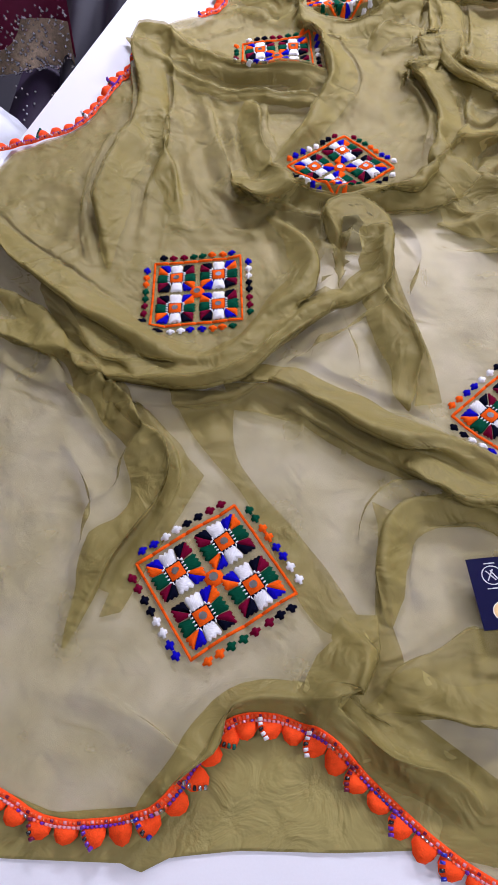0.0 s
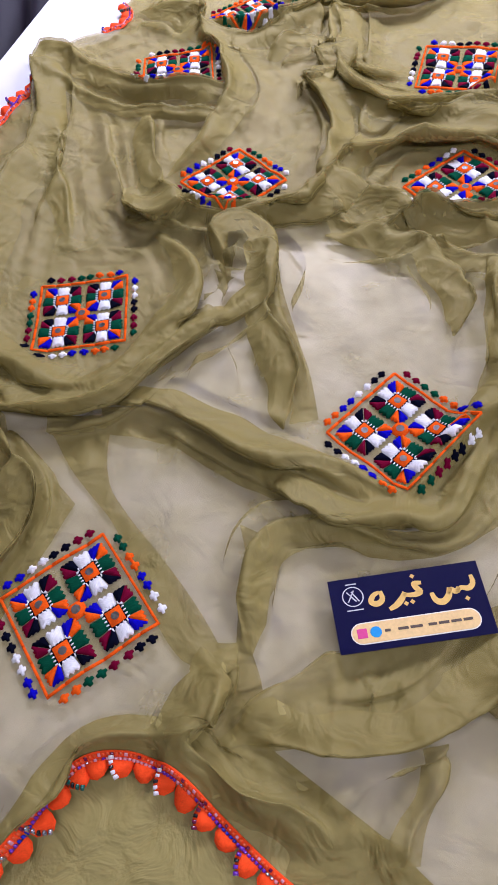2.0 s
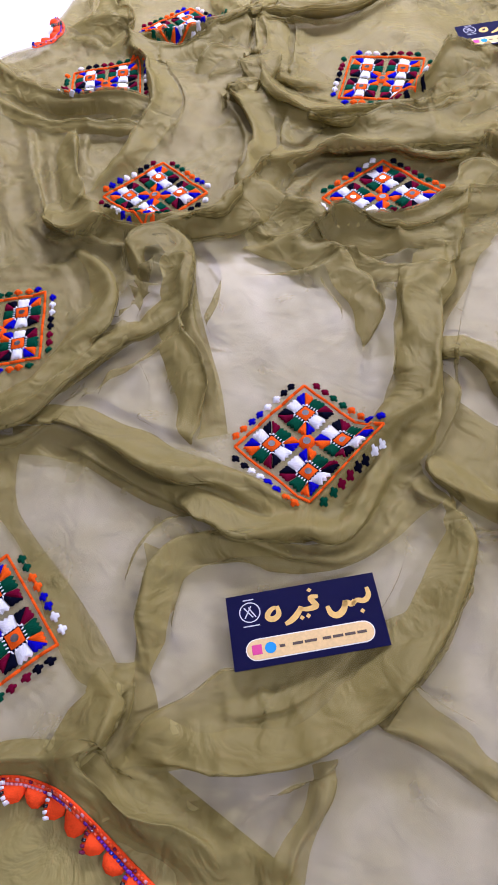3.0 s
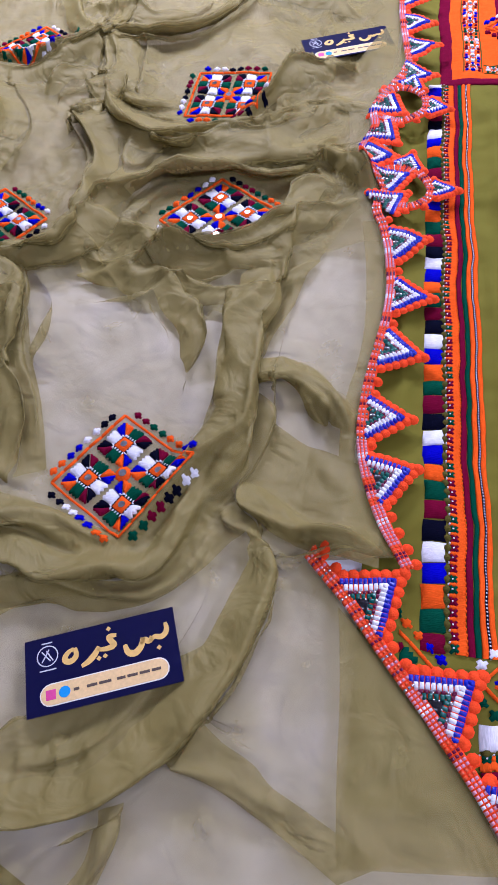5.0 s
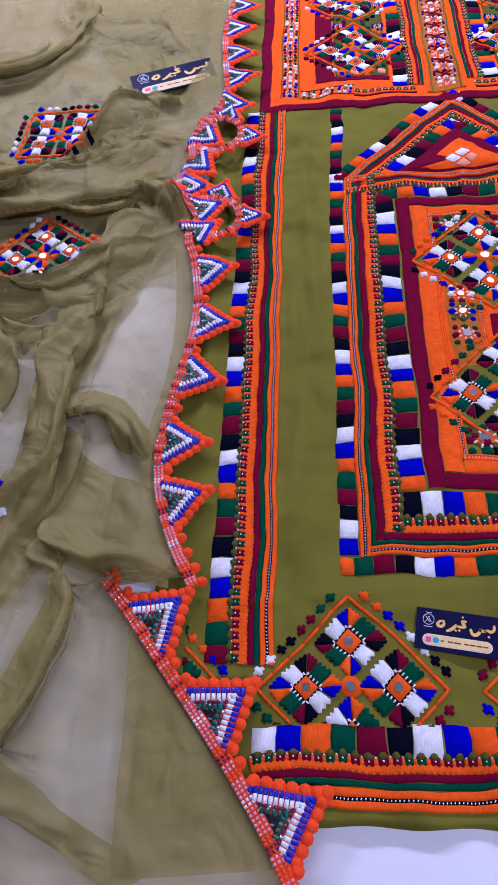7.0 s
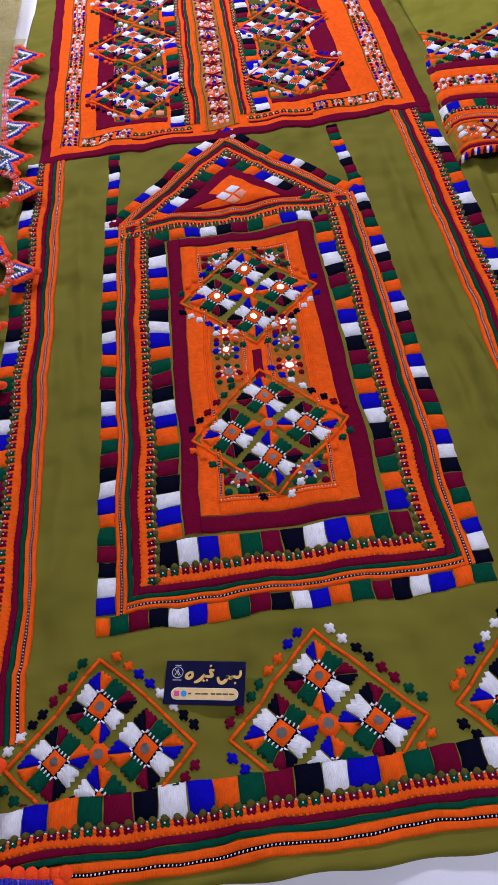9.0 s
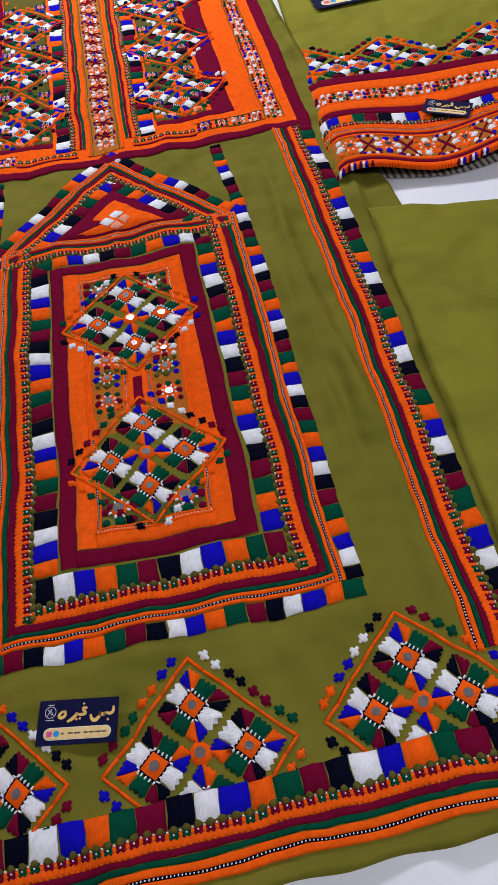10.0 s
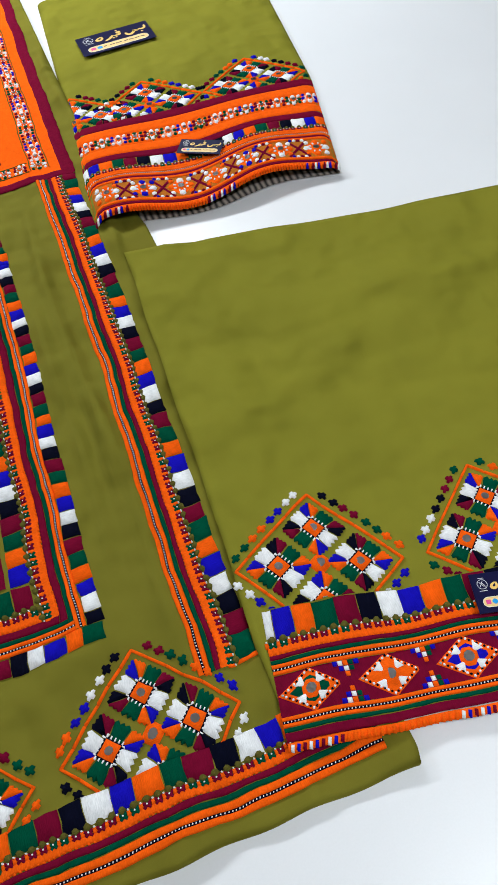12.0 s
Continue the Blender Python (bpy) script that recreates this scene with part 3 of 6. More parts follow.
for cx in (FX0 + 0.03, FX1 - 0.03):
    ribbon([(cx, 0.268), (cx, 0.432)], -0.024, 0.024, 0.0013, dress_map, "rust_column", THREAD["Tx"], field)
    for sgn in (-1, 1):
        dotted_row(field, (cx + sgn * 0.026, 0.268), (cx + sgn * 0.026, 0.432), -0.004, 0.004, dress_map)
    upc = lambda v: dress_map(v + np.array([0, 0, 0.0012]))
    for cy, cc in ((0.376, "BL"), (0.328, "MG"), (0.412, "WM")):
        rosette(field, (cx, cy), 0.023, upc, cc, "L" if cc == "BL" else "O", "rosette", cy == 0.328)
    for cy in (FY0 + 0.03, FY1 - 0.03):
        rosette(field, (cx, cy), 0.030, dress_map, "MG", "L", "rosette", True)
ribbon([(FCX, 0.37), (FCX, 0.30)], -0.008, 0.008, 0.0016, dress_map, "maroon_bar", THREAD["Mx"], field)
for cy in (FY0 + 0.012, FY1 - 0.012):
    joined("olive_ground", [(bar((FCX - 0.03, cy), (FCX + 0.03, cy), 0.028), 0.0011, THREAD["Lx"])], dress_map, field, 0.1, "", False)
for cy in (0.488, 0.222):
    ribbon([(FCX - 0.054, cy - 0.054), (FCX + 0.054, cy + 0.054)], -0.0764, 0.0764, 0.0012, dress_map, "olive_lozenge", DRESS_CLOTH, field, 0.010)
    up = lambda v: dress_map(v + np.array([0, 0, 0.0012]))
    mirror_square(dress, (FCX, cy), 0.0745, 45, up, start=int(cy * 20))

# gable over the pocket
gable = empty("gable")
gable.parent = dress
APEX, GL, GR = (0.207, 0.966), (-0.028, 0.704), (0.437, 0.704)
ROOF = [("blocks", 0.0, 0.020), ("dotted", 0.0205, 0.0335), ("G", 0.034, 0.0385), ("M", 0.039, 0.046), ("teeth_in", 0.046, 0.061), ("blocks", 0.0615, 0.088)]


def inset_line(A, C, spec):
    """Shorten each row of a slanted band to where it meets its neighbours."""
    A, C = np.array(A), np.array(C)
    d = (C - A) / np.hypot(*(C - A))
    return A, C, d


A, C, d = inset_line(GR, APEX, ROOF)
for kind, o0, o1 in ROOF:
    f = (o0 + o1) / 2
    s0, s1 = f * 0.85, f * 1.05
    band(gable, tuple(A + d * s0), tuple(C - d * s1), [(kind, o0, o1)], dress_map, 0.0270, 0.147 - s0)
A, C, d = inset_line(APEX, GL, ROOF)
for kind, o0, o1 in ROOF:
    f = (o0 + o1) / 2
    s0, s1 = f * 1.05, f * 0.85
    band(gable, tuple(A + d * s0), tuple(C - d * s1), [(kind, o0, o1)], dress_map, 0.0262, 0.0685 - s0)
up1 = lambda v: dress_map(v + np.array([0, 0, 0.0004]))
tri = lambda a, c, e: resample([a, c, e, a], 0.015)[:-1]
piece("maroon_triangle", tri((0.095, 0.7125), (0.325, 0.7125), (0.206, 0.838)), up1, 0.0012, THREAD["My"], gable, 0.05)
piece("orange_triangle", tri((0.128, 0.7165), (0.292, 0.7165), (0.206, 0.806)), lambda v: dress_map(v + np.array([0, 0, 0.0012])), 0.0012, THREAD["Oy"], gable, 0.05)
for k, (px, py) in enumerate(((0.190, 0.741), (0.222, 0.741), (0.206, 0.757), (0.206, 0.726))):
    piece("white_patch", [(px - 0.013, py), (px, py - 0.012), (px + 0.013, py), (px, py + 0.012)], lambda v: dress_map(v + np.array([0, 0, 0.0046])), 0.0016, THREAD["Px" if k % 2 else "Wx"], gable, 0.2)
band(gable, (GL[0] + 0.03, 0.696), (GR[0] - 0.03, 0.696), [("dotted", 0, 0.0135), ("M", -0.006, -0.0005), ("G", -0.0105, -0.0065), ("teeth_out", -0.027, -0.011)], dress_map)

# ---------------------------------------------------------------- the yoke
yoke = empty("yoke")
yoke.parent = dress
YX0, YX1, YY, YT, YC = -0.152, 0.604, 0.926, 1.80, 0.206
ribbon([((YX0 + YX1) / 2, YY), ((YX0 + YX1) / 2, YT)], -(YX1 - YX0) / 2, (YX1 - YX0) / 2, 0.0012, dress_map, "yoke_ground", THREAD["Ox"], yoke, 0.012)
yk = lambda v: dress_map(v + np.array([0, 0, 0.0010]))
ribbon([(YX0, YT), (YX0, YY)], -0.004, 0.019, 0.0016, yk, "maroon_border", THREAD["Mx"], yoke, 0.012, "", 0.001)
ribbon([(YX0, YY), (YX1, YY)], -0.004, 0.018, 0.0016, yk, "maroon_border", THREAD["My"], yoke, 0.012, "", 0.0015)
ribbon([(YX1, YY), (YX1, YT)], -0.004, 0.022, 0.0016, yk, "maroon_border", THREAD["Mx"], yoke, 0.012, "", 0.001)


def lattice(parent, P, Q, w, mp, cell=0.034):
    """A run of small rosettes between two fine rust cords."""
    P, Q = np.array(P, float), np.array(Q, float)
    L = np.hypot(*(Q - P))
    d = (Q - P) / L
    n = np.array([-d[1], d[0]])
    ribbon([P, Q], 0, w * 0.06, 0.0016, mp, "rust_cord", THREAD["Lx"], parent)
    ribbon([P, Q], w * 0.94, w, 0.0016, mp, "rust_cord", THREAD["Lx"], parent)
    k = max(1, round(L / cell))
    for i in range(k):
        c = P + d * (i + 0.5) * L / k + n * w / 2
        rosette(parent, tuple(c), w * 0.50, mp, ("MW", "GM", "BW", "WG", "MB")[(i * 2 + int(abs(P[0]) * 50)) % 5], ("T", "P", "O")[i % 3])


lattice(yoke, (-0.113, 1.75), (-0.113, 0.965), 0.036, yk)
lattice(yoke, (0.563, 0.965), (0.558, 1.75), 0.038, yk)
lattice(yoke, (-0.075, 0.962), (0.03, 0.962), 0.034, yk)
lattice(yoke, (0.385, 0.962), (0.523, 0.962), 0.034, yk)
for s, x0, x1 in ((1, -0.046, -0.006), (-1, 0.424, 0.470)):
    ribbon([(x0, 1.75), (x0, 1.022)], 0, x1 - x0, 0.0014, yk, "maroon_ground", THREAD["Mx"], yoke)
ribbon([(-0.046, 1.017), (0.10, 1.010)], 0, 0.018, 0.0014, yk, "maroon_ground", THREAD["My"], yoke)
ribbon([(0.312, 1.010), (0.470, 1.017)], 0, 0.018, 0.0014, yk, "maroon_ground", THREAD["My"], yoke)
# plackets beside the centre
ROWL = [("blocks", 0, 0.031), ("teeth_out", 0.031, 0.047), ("M", 0.0475, 0.053), ("G", 0.0535, 0.060)]
band(yoke, (0.106, 1.75), (0.106, 0.985), ROWL, yk, 0.0267, 0.417)
band(yoke, (0.306, 0.985), (0.306, 1.75), ROWL, yk, 0.0245, 0.021)
band(yoke, (0.03, 0.957), (0.15, 0.957), [("M", 0.0, 0.004), ("teeth_in", 0.005, 0.018)], yk)
band(yoke, (0.26, 0.957), (0.385, 0.957), [("M", 0.0, 0.004), ("teeth_in", 0.005, 0.018)], yk)
# olive grounds with mirror-work lozenges
for cx in (0.047, 0.362):
    ribbon([(cx, 1.03), (cx, 1.75)], -0.052, 0.052, 0.0012, yk, "olive_ground", THREAD["Lx"], yoke)
    for k in range(4):
        piece("pink_patch", disc((cx - 0.04 + 0.026 * k, 1.045), 0.011, 4, math.pi / 4, 1.1), lambda v: yk(v + np.array([0, 0, 0.001])), 0.0018, THREAD["Px" if k % 2 else "Ox"], yoke, 0.2)
    for k, cy in enumerate((1.130, 1.338, 1.546)):
        mirror_square(dress, (cx + (0.010 if cx > 0.2 else -0.010), cy), 0.071, 45, lambda v: yk(v + np.array([0, 0, 0.001])), start=7 * k)
        for sx in (-0.04, 0.04):
            for sy in (-0.06, 0.06):
                rosette(yoke, (cx + sx, cy + sy + 0.03), 0.016, lambda v: yk(v + np.array([0, 0, 0.001])), "BG", "O")
# centre band
ribbon([(YC, YY + 0.03), (YC, 1.75)], -0.037, 0.037, 0.0014, yk, "rust_centre_band", THREAD["Tx"], yoke)
for sgn in (-1, 1):
    ribbon([(YC + sgn * 0.033, YY + 0.03), (YC + sgn * 0.033, 1.75)], -0.0035, 0.0035, 0.0024, yk, "orange_cord", THREAD["Ox"], yoke)
    ribbon([(YC + sgn * 0.026, YY + 0.03), (YC + sgn * 0.026, 1.75)], -0.0012, 0.0012, 0.002, yk, "olive_cord", THREAD["Lx"], yoke)
up2 = lambda v: yk(v + np.array([0, 0, 0.0012]))
for k in range(16):
    cy = 0.985 + 0.049 * k
    rosette(yoke, (YC, cy), 0.021, up2, ("WP", "WM", "PW", "WB")[k % 4], "O", "rosette")
    items = []
    for sgn in (-1, 1):
        items.append((bar((YC - sgn * 0.022, cy + 0.0245 - 0.016), (YC + sgn * 0.022, cy + 0.0245 + 0.016), 0.0035), 0.002, THREAD["Mx"]))
        for q in range(3):
            items.append((disc((YC + sgn * 0.019, cy + 0.018 + q * 0.0065), 0.003, 5), 0.0022, THREAD["PBM"[q] + "x"] if q else THREAD["Px"]))
    joined("cross_stitching", items, up2, yoke)

# ---------------------------------------------------------------- the sheer shawl
FOLDS = []
WIDE, TALL, TURN_OVER = 0.86, 1.45, 1.5


def fold(w, h, k, lean, *pts):
    """One soft fold along a line: half width, height, how far it closes over itself, and its lean."""
    p = smooth_path(pts, 0.012, 2)
    back = math.copysign(0.62 * w * TURN_OVER * k * (1.0 if h > 0.0175 else 0.55), lean)
    FOLDS.append((w, h, k, lean, p - normals(p)[1] * back))


fold(0.02, 0.03, 1.25, -0.008, (-1.468, 0.945), (-1.387, 0.787), (-1.319, 0.629), (-1.292, 0.486), (-1.284, 0.372), (-1.260, 0.271), (-1.236, 0.192))
fold(0.015, 0.016, 1.1, 0.008, (-1.395, 0.901), (-1.299, 0.691), (-1.245, 0.545), (-1.180, 0.418), (-1.132, 0.334))
fold(0.013, 0.012, 1.0, -0.008, (-1.363, 0.567), (-1.339, 0.413), (-1.298, 0.280), (-1.235, 0.179))
fold(0.013, 0.014, 1.0, 0.008, (-1.217, 0.699), (-1.149, 0.556), (-1.089, 0.447), (-1.040, 0.392))
fold(0.024, 0.028, 0.55, 0.008, (-1.457, 0.950), (-1.313, 0.843), (-1.190, 0.780), (-1.079, 0.769), (-0.990, 0.782), (-0.962, 0.830))
fold(0.018, 0.024, 1.25, -0.008, (-1.172, 1.064), (-1.069, 0.949), (-0.993, 0.865), (-0.950, 0.766), (-0.970, 0.658), (-1.014, 0.582), (-1.038, 0.536))
fold(0.016, 0.02, 1.2, 0.008, (-1.111, 0.700), (-1.094, 0.599), (-1.043, 0.518), (-1.019, 0.472))
fold(0.02, 0.03, 1.3, 0.008, (-1.033, 0.519), (-0.978, 0.439), (-0.924, 0.406), (-0.864, 0.435), (-0.794, 0.465), (-0.729, 0.474), (-0.713, 0.561), (-0.715, 0.661))
fold(0.017, 0.026, 1.3, -0.008, (-1.104, 0.445), (-1.024, 0.391), (-0.957, 0.382), (-0.904, 0.366), (-0.854, 0.393), (-0.811, 0.414), (-0.763, 0.404))
fold(0.018, 0.026, 1.3, -0.008, (-1.531, 0.274), (-1.297, 0.149), (-1.213, 0.102), (-1.123, 0.052), (-1.051, 0.029), (-0.990, 0.030), (-0.942, 0.066), (-0.922, 0.125), (-0.893, 0.188), (-0.885, 0.251), (-0.920, 0.324), (-0.985, 0.378))
fold(0.018, 0.026, 1.3, -0.008, (-1.399, 0.038), (-1.261, 0.006), (-1.194, -0.014), (-1.118, -0.021), (-1.044, -0.009), (-0.969, 0.009), (-0.931, 0.045), (-0.904, 0.108), (-0.862, 0.170), (-0.808, 0.197), (-0.794, 0.254), (-0.807, 0.342))
fold(0.012, 0.014, 1.2, -0.008, (-1.437, 0.173), (-1.270, 0.098), (-1.203, 0.062), (-1.132, 0.030), (-1.052, 0.011), (-0.985, 0.016))
fold(0.018, 0.022, 1.2, -0.008, (-0.965, 0.009), (-0.880, 0.026), (-0.794, 0.004), (-0.711, -0.032), (-0.652, -0.041), (-0.608, -0.057), (-0.565, -0.072), (-0.513, -0.071))
fold(0.013, 0.014, 1.1, 0.008, (-0.855, 0.083), (-0.810, 0.134), (-0.786, 0.172), (-0.769, 0.210))
fold(0.016, 0.022, 1.3, 0.008, (-0.884, 0.290), (-0.883, 0.358), (-0.851, 0.402), (-0.810, 0.383), (-0.802, 0.303), (-0.792, 0.218))
fold(0.017, 0.022, 1.3, 0.008, (-0.798, 0.391), (-0.809, 0.315), (-0.786, 0.231), (-0.745, 0.157), (-0.712, 0.089), (-0.682, 0.027))
fold(0.015, 0.015, 1.25, 0.008, (-0.685, 0.202), (-0.728, 0.217), (-0.716, 0.279), (-0.729, 0.341), (-0.765, 0.387), (-0.798, 0.396))
fold(0.016, 0.02, 1.2, 0.008, (-1.405, 0.137), (-1.253, 0.065), (-1.187, 0.020), (-1.109, -0.049), (-1.038, -0.102), (-0.992, -0.146), (-0.991, -0.213), (-1.011, -0.271), (-1.010, -0.343), (-1.006, -0.395))
fold(0.013, 0.013, 1.1, -0.008, (-1.151, -0.027), (-1.069, -0.090), (-1.039, -0.139), (-1.044, -0.200), (-1.059, -0.267))
fold(0.013, 0.012, 1.1, -0.008, (-1.150, -0.135), (-1.091, -0.168), (-1.058, -0.203), (-1.045, -0.279), (-1.052, -0.325))
fold(0.012, 0.011, 1.0, 0.008, (-0.995, -0.436), (-0.954, -0.437), (-0.893, -0.456), (-0.846, -0.477), (-0.831, -0.493))
fold(0.016, 0.022, 1.25, 0.008, (-0.710, -0.277), (-0.699, -0.325), (-0.716, -0.377), (-0.694, -0.393), (-0.658, -0.400))
fold(0.016, 0.02, 1.2, -0.008, (-0.857, -0.564), (-0.851, -0.538), (-0.837, -0.500), (-0.832, -0.451), (-0.809, -0.412), (-0.759, -0.396), (-0.716, -0.399), (-0.652, -0.425), (-0.572, -0.448))
fold(0.015, 0.018, 1.2, 0.008, (-0.675, -0.280), (-0.703, -0.313), (-0.725, -0.349), (-0.718, -0.375), (-0.670, -0.389), (-0.607, -0.404), (-0.546, -0.425))
fold(0.017, 0.018, 1.2, -0.008, (-0.673, -0.382), (-0.615, -0.357), (-0.538, -0.338), (-0.480, -0.316), (-0.441, -0.277), (-0.410, -0.219), (-0.380, -0.157), (-0.359, -0.083), (-0.358, -0.020))
fold(0.013, 0.014, 1.1, 0.008, (-0.676, -0.356), (-0.633, -0.315), (-0.594, -0.277), (-0.563, -0.253))
fold(0.015, 0.022, 1.3, -0.008, (-0.731, -0.054), (-0.674, -0.074), (-0.626, -0.094), (-0.582, -0.102), (-0.531, -0.089), (-0.490, -0.092), (-0.462, -0.063), (-0.442, -0.001), (-0.428, 0.060))
fold(0.012, 0.016, 1.2, -0.008, (-0.633, -0.063), (-0.580, -0.078), (-0.533, -0.075), (-0.499, -0.080), (-0.479, -0.084))
fold(0.016, 0.016, 1.2, 0.008, (-0.678, -0.281), (-0.686, -0.218), (-0.693, -0.157), (-0.675, -0.121), (-0.609, -0.106), (-0.542, -0.102))
fold(0.015, 0.014, 1.1, 0.008, (-0.467, -0.319), (-0.464, -0.355), (-0.479, -0.387), (-0.493, -0.423), (-0.493, -0.453))
fold(0.012, 0.012, 1.0, -0.008, (-0.548, -0.416), (-0.539, -0.385), (-0.507, -0.353), (-0.477, -0.332))
fold(0.014, 0.013, 1.1, -0.008, (-0.441, -0.274), (-0.390, -0.286), (-0.340, -0.305), (-0.308, -0.325))
fold(0.014, 0.012, 1.0, 0.008, (-0.417, -0.238), (-0.364, -0.262), (-0.309, -0.278))
fold(0.018, 0.026, 1.25, -0.008, (-0.827, 1.160), (-0.781, 0.993), (-0.770, 0.866), (-0.713, 0.771), (-0.645, 0.746), (-0.600, 0.794))
fold(0.016, 0.026, 1.3, 0.008, (-0.828, 0.844), (-0.817, 0.949), (-0.788, 0.982), (-0.757, 0.887), (-0.758, 0.807))
fold(0.018, 0.026, 1.25, -0.008, (-0.856, 0.864), (-0.788, 0.768), (-0.746, 0.679), (-0.747, 0.579), (-0.736, 0.488), (-0.783, 0.441))
fold(0.016, 0.02, 1.2, 0.008, (-0.943, 0.925), (-0.881, 0.970), (-0.838, 0.993))
fold(0.018, 0.026, 1.3, 0.008, (-0.730, 0.646), (-0.693, 0.552), (-0.700, 0.462), (-0.753, 0.437), (-0.847, 0.424), (-0.928, 0.429), (-1.002, 0.464))
fold(0.02, 0.028, 1.3, 0.008, (-0.761, 0.846), (-0.676, 0.745), (-0.591, 0.731), (-0.523, 0.752), (-0.452, 0.738), (-0.406, 0.784), (-0.371, 0.877), (-0.321, 0.898))
fold(0.017, 0.024, 1.3, -0.008, (-0.718, 0.743), (-0.637, 0.694), (-0.546, 0.694), (-0.447, 0.676), (-0.354, 0.700))
fold(0.017, 0.024, 1.3, -0.008, (-0.686, 0.478), (-0.673, 0.584), (-0.636, 0.660), (-0.524, 0.671), (-0.444, 0.631), (-0.362, 0.668))
fold(0.022, 0.032, 1.3, 0.008, (-0.682, 0.553), (-0.631, 0.461), (-0.558, 0.427), (-0.489, 0.433), (-0.432, 0.471), (-0.375, 0.546), (-0.324, 0.593))
fold(0.016, 0.022, 1.3, -0.008, (-0.708, 0.406), (-0.616, 0.401), (-0.527, 0.390), (-0.461, 0.416), (-0.397, 0.461), (-0.339, 0.506))
fold(0.014, 0.015, 1.3, 0.008, (-0.611, 0.395), (-0.555, 0.344), (-0.508, 0.312), (-0.485, 0.321))
fold(0.016, 0.018, 1.2, -0.008, (-0.474, 0.376), (-0.471, 0.271), (-0.470, 0.186), (-0.454, 0.110))
fold(0.018, 0.02, 1.2, 0.008, (-0.396, 0.448), (-0.430, 0.344), (-0.440, 0.231), (-0.413, 0.134), (-0.400, 0.055), (-0.435, -0.000))
fold(0.014, 0.018, 1.2, -0.008, (-0.425, 0.191), (-0.383, 0.227), (-0.337, 0.192), (-0.314, 0.129))
fold(0.018, 0.024, 1.3, 0.008, (-0.340, 0.563), (-0.380, 0.443), (-0.407, 0.324), (-0.422, 0.217), (-0.420, 0.140), (-0.436, 0.069), (-0.488, -0.015), (-0.517, -0.069), (-0.553, -0.092))
fold(0.015, 0.02, 1.25, -0.008, (-0.432, 0.207), (-0.383, 0.226), (-0.340, 0.209), (-0.311, 0.161), (-0.283, 0.108))
fold(0.016, 0.022, 1.3, -0.008, (-0.410, 0.035), (-0.367, -0.009), (-0.324, -0.038), (-0.272, -0.054), (-0.225, -0.061))
fold(0.014, 0.018, 1.2, 0.008, (-0.360, -0.012), (-0.362, -0.081), (-0.377, -0.142), (-0.402, -0.205), (-0.434, -0.254), (-0.476, -0.300))
fold(0.012, 0.014, 1.2, -0.008, (-0.366, -0.017), (-0.332, -0.059), (-0.301, -0.085))
fold(0.012, 0.01, 1.0, 0.008, (-0.328, -0.080), (-0.360, -0.128), (-0.318, -0.151), (-0.265, -0.172))
fold(0.012, 0.01, 1.0, -0.008, (-0.421, -0.207), (-0.371, -0.238), (-0.304, -0.243), (-0.254, -0.266))
fold(0.02, 0.03, 1.3, 0.008, (-0.712, 0.422), (-0.630, 0.402), (-0.528, 0.445), (-0.453, 0.497), (-0.405, 0.551), (-0.373, 0.637), (-0.330, 0.651))
fold(0.014, 0.018, 1.2, -0.008, (-0.531, 0.458), (-0.441, 0.483), (-0.355, 0.535), (-0.279, 0.568))
fold(0.02, 0.03, 1.3, -0.008, (-0.378, 0.684), (-0.355, 0.699), (-0.320, 0.651), (-0.286, 0.587))
fold(0.02, 0.03, 1.2, 0.008, (-0.545, 0.812), (-0.475, 0.890), (-0.416, 0.954), (-0.365, 1.000), (-0.342, 0.938))
fold(0.018, 0.026, 1.3, -0.008, (-0.770, 0.835), (-0.673, 0.766), (-0.571, 0.752), (-0.473, 0.738), (-0.406, 0.785), (-0.349, 0.844), (-0.294, 0.813))
fold(0.016, 0.022, 1.3, -0.008, (-0.667, 0.657), (-0.554, 0.668), (-0.462, 0.672), (-0.375, 0.700), (-0.319, 0.746))
fold(0.014, 0.018, 1.2, 0.008, (-0.605, 0.395), (-0.552, 0.347), (-0.501, 0.301), (-0.487, 0.216))
fold(0.018, 0.026, 1.2, -0.008, (-0.944, 1.167), (-0.824, 1.119), (-0.693, 1.106), (-0.618, 1.168), (-0.570, 1.260), (-0.555, 1.418))
fold(0.016, 0.024, 1.2, 0.008, (-0.943, 1.254), (-0.851, 1.218), (-0.748, 1.178), (-0.693, 1.225))
fold(0.014, 0.02, 1.2, -0.008, (-0.831, 1.143), (-0.806, 1.007), (-0.795, 0.923), (-0.702, 0.840), (-0.639, 0.864))
fold(0.013, 0.01, 1.0, 0.008, (-0.404, 1.265), (-0.382, 1.166), (-0.359, 1.052))
fold(0.018, 0.024, 1.2, 0.008, (-1.278, 1.113), (-1.164, 1.062), (-1.056, 1.014), (-0.967, 0.969), (-0.916, 1.062), (-0.870, 1.135))
fold(0.014, 0.018, 1.2, -0.008, (-1.126, 0.990), (-0.997, 0.902), (-0.944, 0.800), (-0.945, 0.723), (-0.989, 0.614), (-1.036, 0.527))
fold(0.020, 0.024, 1.2, -0.009, (-1.17, 1.02), (-1.06, 1.02), (-0.97, 1.01), (-0.88, 1.06), (-0.82, 1.17), (-0.80, 1.3))
fold(0.020, 0.026, 1.2, 0.006, (-1.25, 1.35), (-1.20, 1.16), (-1.13, 1.08), (-1.10, 0.98))
fold(0.018, 0.020, 1.2, 0.006, (-1.0, 1.4), (-0.96, 1.25), (-0.90, 1.16), (-0.83, 1.02))
